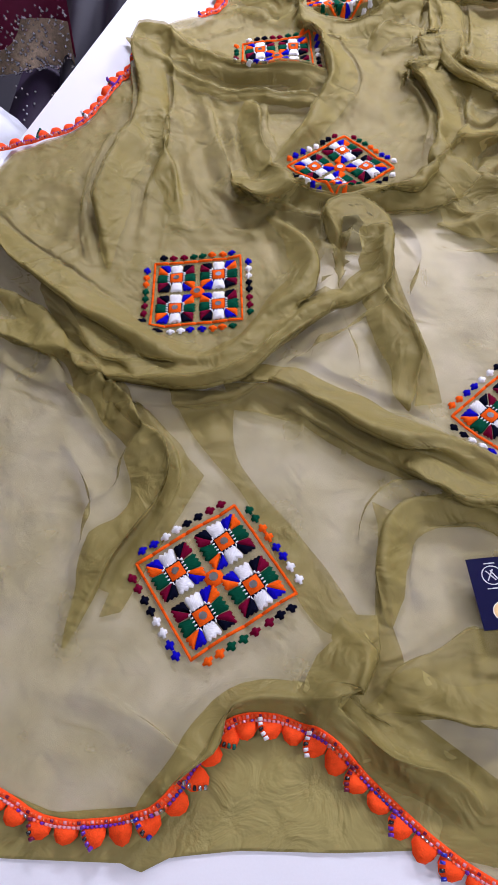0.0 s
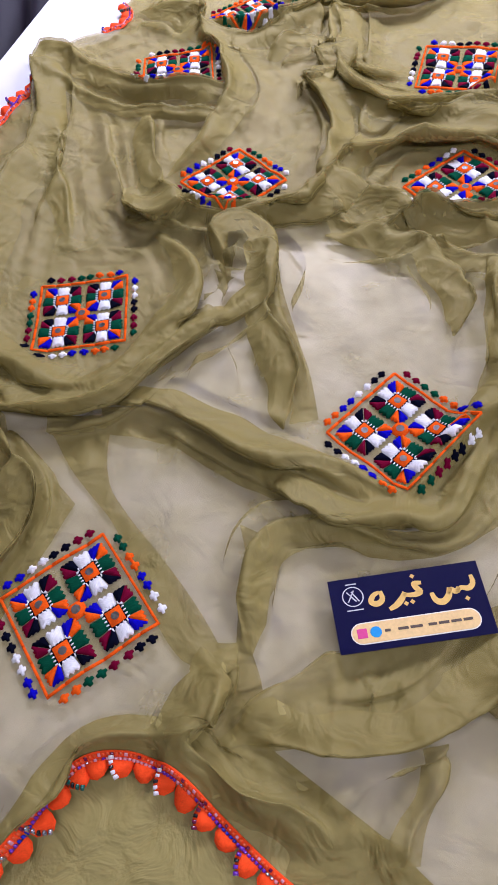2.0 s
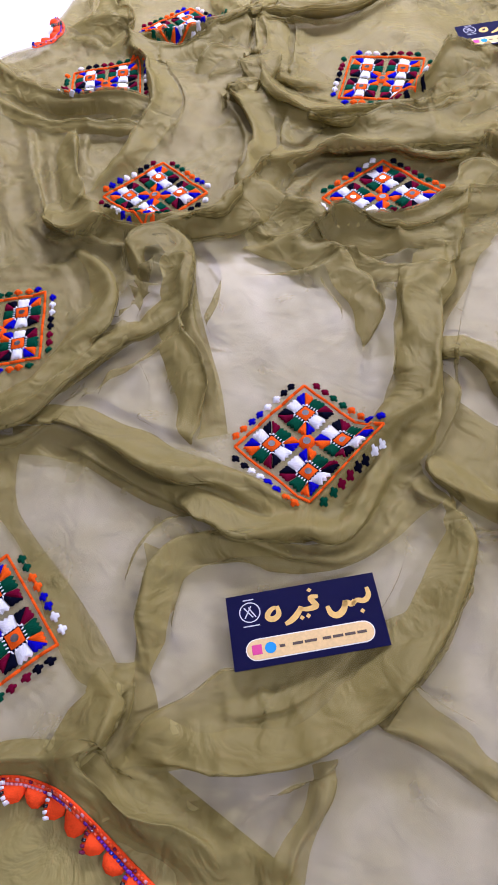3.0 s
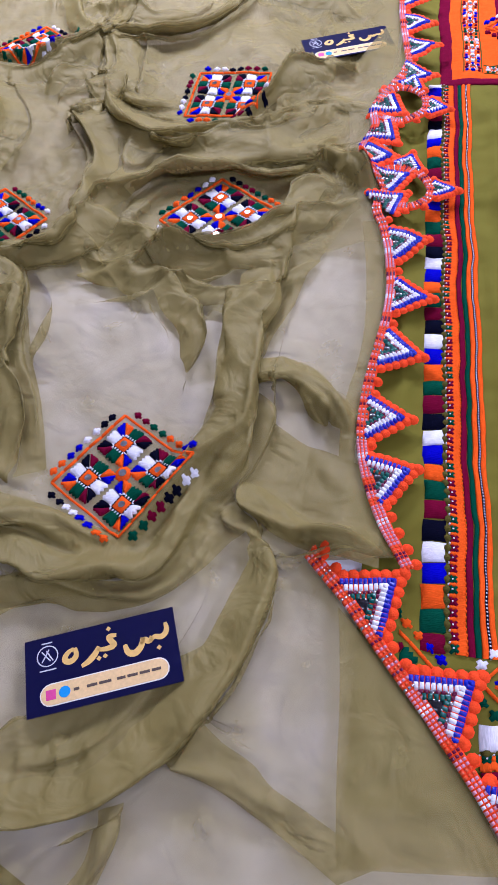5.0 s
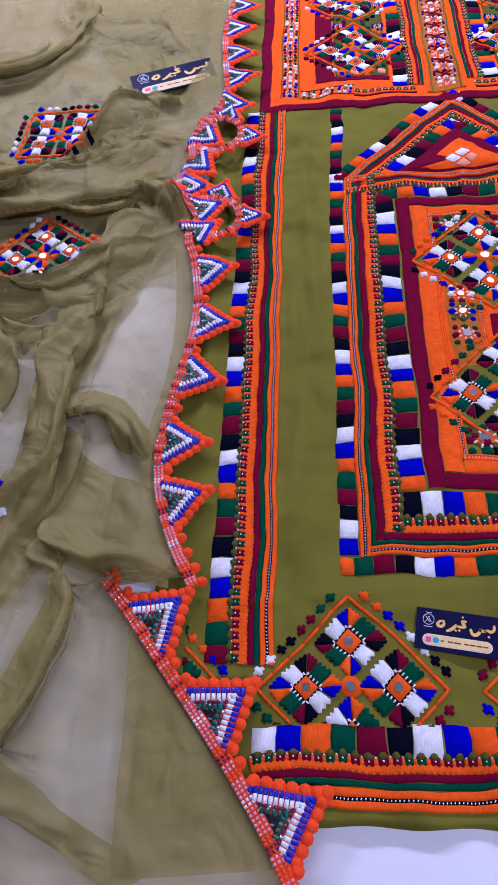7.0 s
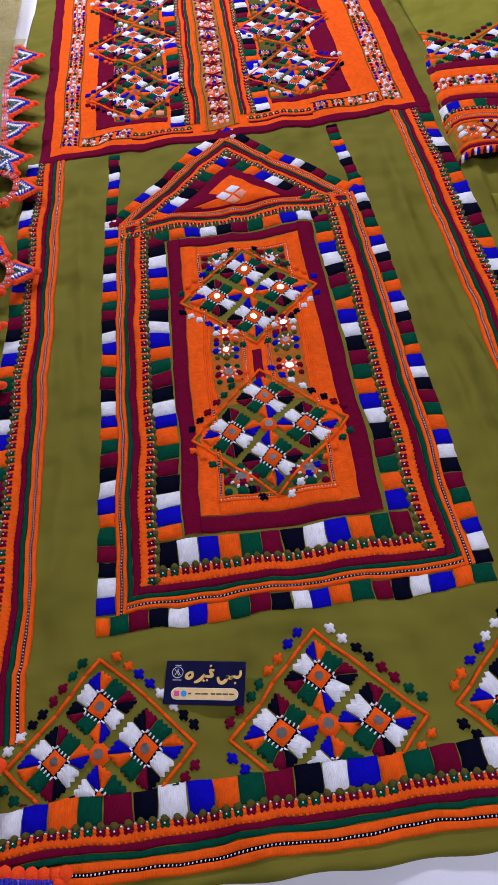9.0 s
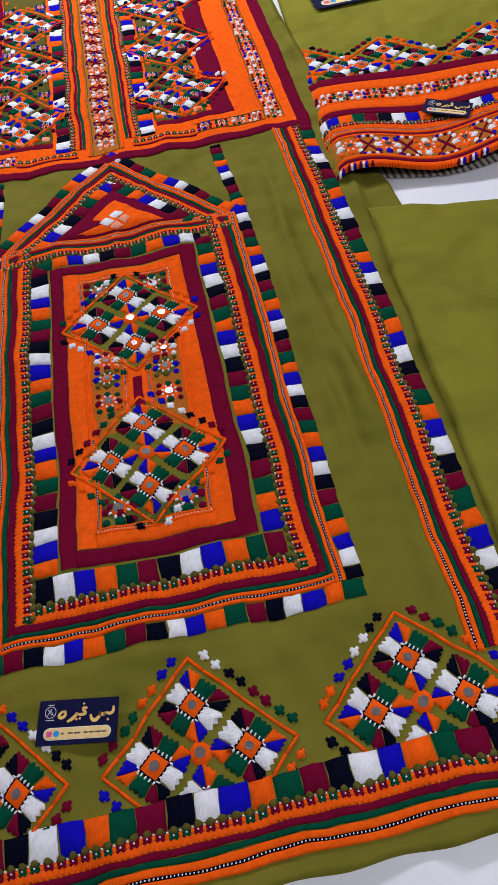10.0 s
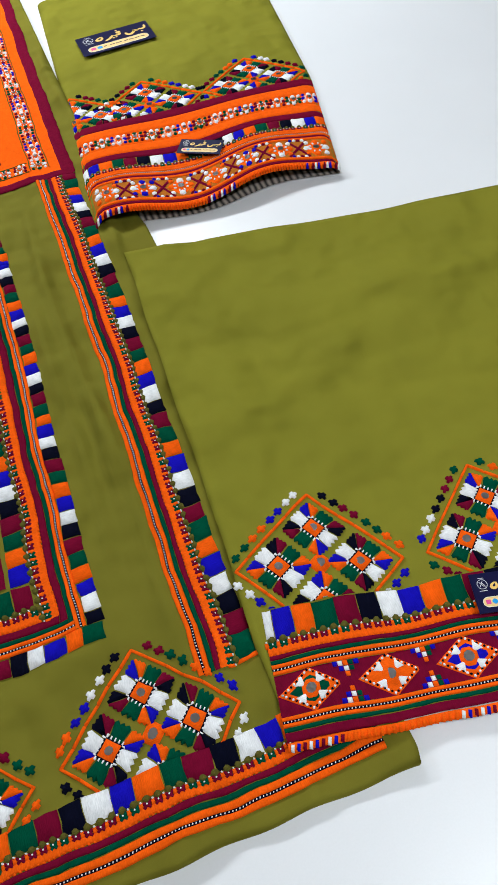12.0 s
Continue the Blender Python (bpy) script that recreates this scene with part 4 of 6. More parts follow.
fold(0.020, 0.020, 1.1, 0.004, (-0.60, 1.45), (-0.55, 1.33), (-0.42, 1.25), (-0.30, 1.2))


PLIES = random.Random(12)
for w, h, k, lean, p in list(FOLDS):
    if h < 0.0155:
        continue
    t, n = normals(p)
    for side_ in (-1, 1):
        a = int(len(p) * PLIES.uniform(0.02, 0.25))
        e = int(len(p) * PLIES.uniform(0.70, 0.98))
        if e - a < 8:
            continue
        q = p[a:e] + n[a:e] * (side_ * PLIES.uniform(1.7, 2.5) * w * np.linspace(PLIES.uniform(0.6, 1.2), PLIES.uniform(0.7, 1.5), e - a))[:, None]
        FOLDS.append((w * 0.62, h * PLIES.uniform(0.32, 0.60) if side_ < 0 else h * PLIES.uniform(0.25, 0.5), k, lean, resample(q, 0.012)))

SQUARES = ((-0.88, -0.272, 48, 0.070), (-1.058, 0.183, 18, 0.070), (-0.552, 0.045, 57, 0.066), (-1.112, 0.862, 17, 0.072),
           (-0.512, 0.548, 51, 0.070), (-0.553, 0.905, -2, 0.072), (-1.010, 1.095, 50, 0.066), (-0.905, 0.525, 52, 0.066))


def calm(x, y):
    """The embroidery and the edges stiffen the cloth and keep the small creases away."""
    f = np.clip((-0.30 - x) / 0.08, 0, 1)
    for cx, cy, ang, hf in SQUARES:
        f = f * np.clip((np.hypot(x - cx, y - cy) - 0.098) / 0.05, 0, 1)
    return f * np.clip((y - np.interp(x, FRONT[:, 0], FRONT[:, 1]) - 0.01) / 0.05, 0, 1)


def drape(v):
    """Lay points of the flat shawl into its folds."""
    x, y = v[:, 0].copy(), v[:, 1].copy()
    ox, oy = np.zeros(len(x)), np.zeros(len(x))
    z = np.zeros(len(x))
    still = calm(x, y)
    for w, h, k, lean, p in FOLDS:
        pad = 2.6 * w
        near = np.where((x > p[:, 0].min() - pad) & (x < p[:, 0].max() + pad) & (y > p[:, 1].min() - pad) & (y < p[:, 1].max() + pad))[0]
        if len(near):
            coarse = p[::3]
            gap = ((x[near][:, None] - coarse[None, :, 0]) ** 2 + (y[near][:, None] - coarse[None, :, 1]) ** 2).min(1)
            near = near[gap < (pad + 0.03) ** 2]
        if not len(near):
            continue
        t, n = normals(p)
        q = np.stack([x[near], y[near]], 1)
        for c in range(0, len(near), 20000):
            idx, qq = near[c:c + 20000], q[c:c + 20000]
            d2 = ((qq[:, None, :] - p[None]) ** 2).sum(2)
            near2 = d2.min(1)
            wt = np.exp(-np.minimum((d2 - near2[:, None]) / (0.55 * w) ** 2, 50))
            wt /= wt.sum(1)[:, None]
            off = qq - wt @ p
            nn, ts = wt @ n, wt @ t
            d = (off * nn).sum(1)
            along = (off * ts).sum(1)
            e = np.exp(-np.abs(d / (w * WIDE)) ** 2.5) * np.exp(-(along / (w * 1.5)) ** 2)
            j = wt @ np.arange(len(p))
            s = j / (len(p) - 1)
            e = e * np.clip(np.minimum(s, 1 - s) / 0.2 + 0.06, 0, 1)
            fat = 1 + 0.25 * np.sin(9 * s + 40 * w + p[0, 0] * 30)
            pleat = 0.87 + 0.13 * np.cos(math.tau * d / (w * 1.1) + 2.0 * np.sin(5 * s + 60 * w))
            z[idx] = (z[idx] ** 2.5 + (h * TALL * fat * pleat * e ** 0.8 * (1 if w > 0.0138 else still[idx])) ** 2.5) ** 0.4
            move = math.copysign(w * TURN_OVER * k * (1.0 if h > 0.0175 else 0.55), lean) * fat * e * (0.08 + 0.92 * still[idx])
            ox[idx] += move * nn[:, 0]
            oy[idx] += move * nn[:, 1]
    sag = 0.006 + 0.0035 * waves(x, y, 0.30, 31) + 0.0022 * waves(x, y, 0.09, 32) + 0.0013 * waves(x + 0.02 * np.sin(20 * y), y, 0.04, 33)
    warp_x, warp_y = x + 0.05 * waves(x, y, 0.35, 71), y + 0.05 * waves(x, y, 0.35, 72)
    busy = np.clip((y - 0.30) / 0.2, 0, 1) * 0.05 + 0.60
    for seed, size, tall, thin in ((81, 0.42, 0.011, 0.16), (82, 0.30, 0.009, 0.17), (83, 0.20, 0.006, 0.20), (84, 0.13, 0.0034, 0.20), (85, 0.10, 0.0026, 0.2)):
        f = waves(warp_x, warp_y * 0.8, size, seed)
        z = z + tall * busy * np.exp(-(f / thin) ** 2) * np.clip(0.5 + waves(x, y, 0.4, seed + 9), 0, 1) * calm(x, y)
    high = np.clip((y - 0.40) / 0.5, 0, 1) * 0.006
    lift = np.clip((x + 0.32) / 0.05, 0, 1) * 0.019
    big = np.hypot(ox, oy)
    limit = np.minimum(1, 0.040 / np.maximum(big, 1e-6))
    return np.column_stack([x + ox * limit, y + oy * limit, np.maximum(sag, 0.0025) + high + lift + z + v[:, 2]])


LEFT_Y = (-0.7, 0.40, 0.465, 0.525, 0.58, 0.65, 0.80, 0.94, 1.02, 1.08, 1.14, 1.8)
LEFT_X = (-1.545, -1.545, -1.535, -1.47, -1.425, -1.42, -1.405, -1.435, -1.32, -1.285, -1.33, -1.34)
RIGHT_Y = (-0.55, -0.349, -0.31, -0.267, -0.215, -0.164, -0.111, -0.050, -0.046, 0.001, 0.086, 0.184, 0.31, 0.395, 0.496, 0.552, 0.593, 0.632, 0.702, 0.76, 0.813, 0.887, 0.944, 1.048, 1.208, 1.8)
RIGHT_X = (0.03, -0.081, -0.103, -0.132, -0.170, -0.211, -0.252, -0.303, -0.205, -0.230, -0.257, -0.256, -0.233, -0.228, -0.241, -0.264, -0.240, -0.268, -0.299, -0.266, -0.279, -0.246, -0.213, -0.225, -0.238, -0.24)
FRONT = smooth_path([(-1.60, -0.50), (-1.20, -0.53), (-1.021, -0.549), (-0.961, -0.565), (-0.885, -0.539), (-0.848, -0.518), (-0.836, -0.468), (-0.815, -0.420), (-0.772, -0.404), (-0.729, -0.408),
                     (-0.69, -0.423), (-0.646, -0.448), (-0.571, -0.485), (-0.50, -0.50), (-0.40, -0.53), (-0.2, -0.52), (0.05, -0.52)], 0.004, 2)
LEFT = smooth_path([(-1.59, 0.44), (-1.535, 0.485), (-1.47, 0.525), (-1.425, 0.58), (-1.42, 0.65), (-1.40, 0.80), (-1.36, 0.94), (-1.30, 1.02), (-1.285, 1.08), (-1.33, 1.14)], 0.004, 2)

shawl = empty("sheer_shawl")
tagged(shawl, "sheer olive chiffon shawl with embroidered squares, lying in folds", "shawl")
NX, NY = 400, 560
uu, tt = np.meshgrid(np.linspace(0, 1, NX), np.linspace(0, 1, NY))
yy = -0.5 + 2.25 * tt
for _ in range(4):
    xl, xr = np.interp(yy, LEFT_Y, LEFT_X), np.interp(yy, RIGHT_Y, RIGHT_X)
    xx = xl + (-0.25 - xl) * uu + (xr + 0.25) * uu ** 16
    yf = np.interp(xx, FRONT[:, 0], FRONT[:, 1])
    yy = yf + (1.75 - yf) * tt
flat = np.column_stack([xx.ravel(), yy.ravel(), np.zeros(NX * NY)])
F = [(j * NX + i, j * NX + i + 1, (j + 1) * NX + i + 1, (j + 1) * NX + i) for j in range(NY - 1) for i in range(NX - 1)]
mesh_object("top_layer", drape(flat), F, SHEER, shawl, "thin see-through olive chiffon in soft folds")


def under_layer(name, outline_low, outline_high, x0, x1, z, n=80, m=30):
    """A further layer of the folded shawl below the top one."""
    xs = np.linspace(x0, x1, n)
    lo_y, hi_y = np.interp(xs, *zip(*outline_low)), np.interp(xs, *zip(*outline_high))
    V = np.concatenate([np.column_stack([xs, lo_y + (hi_y - lo_y) * k / (m - 1), np.zeros(n)]) for k in range(m)])
    V[:, 2] = z + 0.0012 * waves(V[:, 0], V[:, 1], 0.1, int(z * 1e5)) ** 2
    FF = [(j * n + i, j * n + i + 1, (j + 1) * n + i + 1, (j + 1) * n + i) for j in range(m - 1) for i in range(n - 1)]
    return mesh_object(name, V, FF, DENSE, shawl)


# the shawl lies double over its far part
low_edge = np.interp(xx, (-1.5, -1.29, -1.16, -1.05, -0.96, -0.91, -0.89, -0.80, -0.70, -0.60, -0.47, -0.38, -0.30), (0.30, 0.15, 0.05, 0.034, 0.09, 0.20, 0.316, 0.40, 0.44, 0.44, 0.44, 0.46, 0.48))
yy2 = low_edge + (1.75 - low_edge) * tt
x2 = np.minimum(np.maximum(xx, np.interp(yy2, LEFT_Y, LEFT_X)), np.interp(yy2, RIGHT_Y, RIGHT_X))
second = drape(np.column_stack([x2.ravel(), yy2.ravel(), np.zeros(NX * NY)]))
second[:, 2] = np.maximum(second[:, 2] * 0.9 - 0.002, 0.001)
mesh_object("under_layer", second[::1], F, SHEER, shawl)
EDGE = [(-1.3, -0.66), (-0.996, -0.604), (-0.874, -0.573), (-0.859, -0.578), (-0.833, -0.556), (-0.771, -0.532), (-0.677, -0.507), (-0.606, -0.484), (-0.5, -0.475), (-0.38, -0.505)]
for k, dz in enumerate((0.0008, 0.0016, 0.0024, 0.0032)):
    under_layer("under_layer", [(a, c + 0.0008 * k) for a, c in EDGE], [(-1.3, -0.53), (-0.96, -0.552), (-0.87, -0.52), (-0.838, -0.46), (-0.815, -0.405), (-0.77, -0.392), (-0.72, -0.385), (-0.64, -0.36 - 0.005 * k), (-0.5, -0.42), (-0.38, -0.49)], -1.25, -0.385, dz)


def doubled(edge_a, edge_b, n=60, m=22):
    """A stretch where the cloth lies twice, between two rounded edge lines."""
    a, c = smooth_path(edge_a, 0.004, 2), smooth_path(edge_b, 0.004, 2)
    even = lambda q: q[np.linspace(0, len(q) - 1, n).round().astype(int)]
    a, c = even(a), even(c)
    V = np.concatenate([np.column_stack([a + (c - a) * k / (m - 1), np.zeros(n)]) for k in range(m)])
    V = drape(V)
    V[:, 2] = np.maximum(V[:, 2] * 0.86 - 0.0015, 0.0006)
    mesh_object("doubled_cloth", V, [(r * n + i, r * n + i + 1, (r + 1) * n + i + 1, (r + 1) * n + i) for r in range(m - 1) for i in range(n - 1)], LOOSE, shawl)


# where the shawl doubles back on itself
doubled([(-0.680, -0.368), (-0.635, -0.315), (-0.585, -0.267), (-0.496, -0.220), (-0.424, -0.168), (-0.393, -0.102), (-0.373, -0.025), (-0.369, 0.015)],
        [(-0.675, -0.382), (-0.616, -0.357), (-0.539, -0.338), (-0.480, -0.316), (-0.439, -0.275), (-0.410, -0.219), (-0.378, -0.154), (-0.356, -0.067)])
doubled([(-0.690, -0.123), (-0.653, -0.101), (-0.590, -0.100), (-0.491, -0.091), (-0.458, -0.039), (-0.426, 0.048)],
        [(-0.677, -0.193), (-0.635, -0.147), (-0.582, -0.140), (-0.510, -0.133), (-0.450, -0.101), (-0.374, -0.010)])
doubled([(-0.709, -0.134), (-0.699, -0.197), (-0.690, -0.268)],
        [(-0.667, -0.130), (-0.654, -0.189), (-0.677, -0.278)])
doubled([(-1.037, -0.009), (-0.974, -0.083), (-0.919, -0.125), (-0.869, -0.161), (-0.774, -0.283), (-0.710, -0.319)],
        [(-0.939, 0.001), (-0.913, -0.098), (-0.859, -0.146), (-0.793, -0.195), (-0.722, -0.257), (-0.653, -0.341)])
doubled([(-0.960, 0.015), (-0.875, 0.034), (-0.784, 0.027), (-0.719, 0.007), (-0.638, -0.035), (-0.554, -0.047)],
        [(-0.937, -0.028), (-0.841, -0.028), (-0.746, -0.071), (-0.671, -0.088), (-0.616, -0.089), (-0.524, -0.084)])
doubled([(-1.215, 0.021), (-1.110, -0.063), (-1.032, -0.123), (-1.000, -0.169), (-1.014, -0.237), (-1.030, -0.317)],
        [(-1.111, -0.023), (-1.019, -0.074), (-0.961, -0.117), (-0.958, -0.176), (-0.973, -0.244), (-0.990, -0.321)])
doubled([(-0.821, 0.391), (-0.811, 0.285), (-0.770, 0.194), (-0.732, 0.113), (-0.693, 0.031)],
        [(-0.798, 0.394), (-0.767, 0.292), (-0.725, 0.202), (-0.685, 0.122), (-0.659, 0.047)])
doubled([(-0.438, -0.272), (-0.373, -0.295), (-0.309, -0.329), (-0.249, -0.364)],
        [(-0.413, -0.250), (-0.354, -0.273), (-0.284, -0.308), (-0.209, -0.344)])
doubled([(-0.487, -0.327), (-0.488, -0.368), (-0.507, -0.411), (-0.516, -0.444)],
        [(-0.463, -0.317), (-0.460, -0.363), (-0.471, -0.403), (-0.471, -0.434)])
doubled([(-0.418, 0.505), (-0.475, 0.308), (-0.478, 0.183), (-0.460, 0.081), (-0.509, -0.027), (-0.564, -0.068)],
        [(-0.293, 0.557), (-0.355, 0.414), (-0.400, 0.276), (-0.417, 0.146), (-0.407, 0.041), (-0.473, -0.084)])
doubled([(-0.435, 0.213), (-0.371, 0.138), (-0.281, 0.088), (-0.229, 0.064)],
        [(-0.410, 0.039), (-0.365, -0.009), (-0.301, -0.046), (-0.226, -0.058)])
doubled([(-0.277, 0.529), (-0.262, 0.401), (-0.260, 0.267), (-0.282, 0.168), (-0.281, 0.088)],
        [(-0.243, 0.528), (-0.238, 0.377), (-0.242, 0.247), (-0.261, 0.150), (-0.261, 0.072)])
doubled([(-0.997, -0.098), (-0.990, -0.184), (-1.001, -0.265), (-0.998, -0.351)],
        [(-0.938, -0.138), (-0.949, -0.199), (-0.964, -0.264), (-0.975, -0.339)])
doubled([(-0.264, -0.132), (-0.258, -0.204), (-0.256, -0.285), (-0.251, -0.352)],
        [(-0.267, -0.107), (-0.199, -0.177), (-0.138, -0.260), (-0.095, -0.337)])
doubled([(-0.721, -0.382), (-0.658, -0.399), (-0.578, -0.409), (-0.493, -0.421)],
        [(-0.728, -0.401), (-0.660, -0.441), (-0.588, -0.475), (-0.537, -0.479)])
doubled([(-0.642, -0.367), (-0.602, -0.334), (-0.540, -0.283), (-0.496, -0.248)],
        [(-0.656, -0.382), (-0.598, -0.356), (-0.534, -0.331), (-0.490, -0.325)])
doubled([(-0.718, -0.273), (-0.738, -0.338), (-0.721, -0.374), (-0.683, -0.393)],
        [(-0.674, -0.265), (-0.643, -0.319), (-0.648, -0.354), (-0.638, -0.384)])
doubled([(-0.564, 1.466), (-0.544, 1.249), (-0.445, 1.075), (-0.364, 0.983)],
        [(-0.212, 1.415), (-0.235, 1.213), (-0.234, 1.076), (-0.245, 0.953)])
doubled([(-0.791, 0.897), (-0.614, 0.740), (-0.453, 0.667), (-0.295, 0.579)],
        [(-0.762, 1.017), (-0.579, 0.835), (-0.469, 0.912), (-0.323, 0.901)])
doubled([(-0.744, 0.512), (-0.651, 0.469), (-0.520, 0.487), (-0.402, 0.589), (-0.332, 0.662)],
        [(-0.710, 0.404), (-0.611, 0.391), (-0.496, 0.415), (-0.385, 0.465), (-0.280, 0.564)])
doubled([(-1.093, 0.584), (-0.999, 0.478), (-0.896, 0.449), (-0.777, 0.451), (-0.720, 0.500)],
        [(-1.054, 0.398), (-0.930, 0.367), (-0.844, 0.410), (-0.752, 0.425), (-0.654, 0.407)])
doubled([(-1.301, 0.151), (-1.188, 0.084), (-1.066, 0.039), (-0.973, 0.051), (-0.926, 0.120), (-0.894, 0.221)],
        [(-1.232, 0.018), (-1.140, -0.018), (-1.044, -0.015), (-0.958, 0.007), (-0.900, 0.092), (-0.828, 0.208)])

# cloth gathered inside the folds; the added dense sheet puts in crease shade
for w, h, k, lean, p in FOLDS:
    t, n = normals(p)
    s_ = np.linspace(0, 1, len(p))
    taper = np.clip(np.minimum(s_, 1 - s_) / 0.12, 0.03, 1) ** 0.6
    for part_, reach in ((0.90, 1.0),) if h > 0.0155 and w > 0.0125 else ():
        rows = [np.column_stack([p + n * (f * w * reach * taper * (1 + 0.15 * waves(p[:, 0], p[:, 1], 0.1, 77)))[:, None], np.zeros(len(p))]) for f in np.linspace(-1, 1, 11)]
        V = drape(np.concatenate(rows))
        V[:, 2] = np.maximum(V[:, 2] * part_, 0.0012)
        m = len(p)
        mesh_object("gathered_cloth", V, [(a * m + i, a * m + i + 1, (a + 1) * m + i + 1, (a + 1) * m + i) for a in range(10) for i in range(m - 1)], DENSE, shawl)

on_shawl = lambda v: drape(v + np.array([0, 0, 0.0012]))
for k, (cx, cy, ang, hf) in enumerate(SQUARES):
    mirror_square(shawl, (cx, cy), hf, ang, on_shawl, start=5 * k)


def beads(path, offset, mp, parent, cols, pitch=0.0045, size=(0.0036, 0.003), h=0.003, name="bead_chain"):
    """A row of little glass beads along a line."""
    p = resample(path, pitch)
    t, n = normals(p)
    items = []
    for i in range(len(p)):
        c = p[i] + n[i] * offset
        a, e = t[i] * size[0] / 2, n[i] * size[1] / 2
        col = cols(i) if callable(cols) else cols[i % len(cols)]
        items.append(([tuple(c - a - e), tuple(c + a - e), tuple(c + a + e), tuple(c - a + e)], h, BEAD[col]))
    return joined(name, items, mp, parent, 0.35)


def tongue_trim(path, sign, parent, pitch=0.027, every=2):
    """Beaded cord with hanging orange crochet tongues, each with beads on one flank."""
    mp = lambda v: drape(v + np.array([0, 0, 0.003]))
    trim = empty("beaded_edging")
    trim.parent = parent
    blockcol = lambda i: "PPPPVVVVVBVVSP"[(i // 4) % 14] if (i // 9) % 3 else "POVPSO"[i % 6]
    for o in (0.0, 0.0042):
        beads(path, o * sign, mp, trim, blockcol if o else (lambda i: "OPOOMO"[i % 6]), 0.0046, (0.0038, 0.0036), 0.0042)
    ribbon(path, -0.003, 0.004, 0.0014, mp, "cord", yarn, trim, 0.006)
    p = resample(path, pitch / 8)
    t, n = normals(p)
    flank = "BWSMGVW"
    for k, i in enumerate(range(4, len(p) - 4, 8)):
        T, N = t[i], n[i] * sign
        c = p[i] + N * 0.004
        L = pitch * rng.uniform(0.56, 0.76)
        skew = rng.uniform(-0.12, 0.12)
        W = pitch * 0.47
        o = [c - T * W, c - T * W * 0.95 + N * L * 0.45, c - T * W * 0.55 + N * L * 0.85 + T * skew * L, c + N * L + T * skew * L, c + T * W * 0.55 + N * L * 0.85 + T * skew * L, c + T * W * 0.95 + N * L * 0.45, c + T * W]
        piece("crochet_tongue", [tuple(a) for a in o], mp, 0.006, yarn, trim, 0.35)
        if k % every:
            continue
        col = flank[k % 7]
        beads([tuple(c - T * W * 0.8), tuple(c - T * W * 0.55 + N * L * 0.6), tuple(c - T * W * 0.1 + N * L * 0.98)], 0, lambda v: mp(v + np.array([0, 0, 0.004])), trim, col + col + "K", 0.005, (0.0036, 0.0056), 0.004)
    return trim


tongue_trim(FRONT[(FRONT[:, 0] > -1.25) & (FRONT[:, 0] < -0.36)], -1, shawl)
tongue_trim(LEFT[LEFT[:, 1] < 0.815], 1, shawl, 0.028, 4)
tongue_trim(LEFT[LEFT[:, 1] > 0.985], 1, shawl, 0.028, 4)


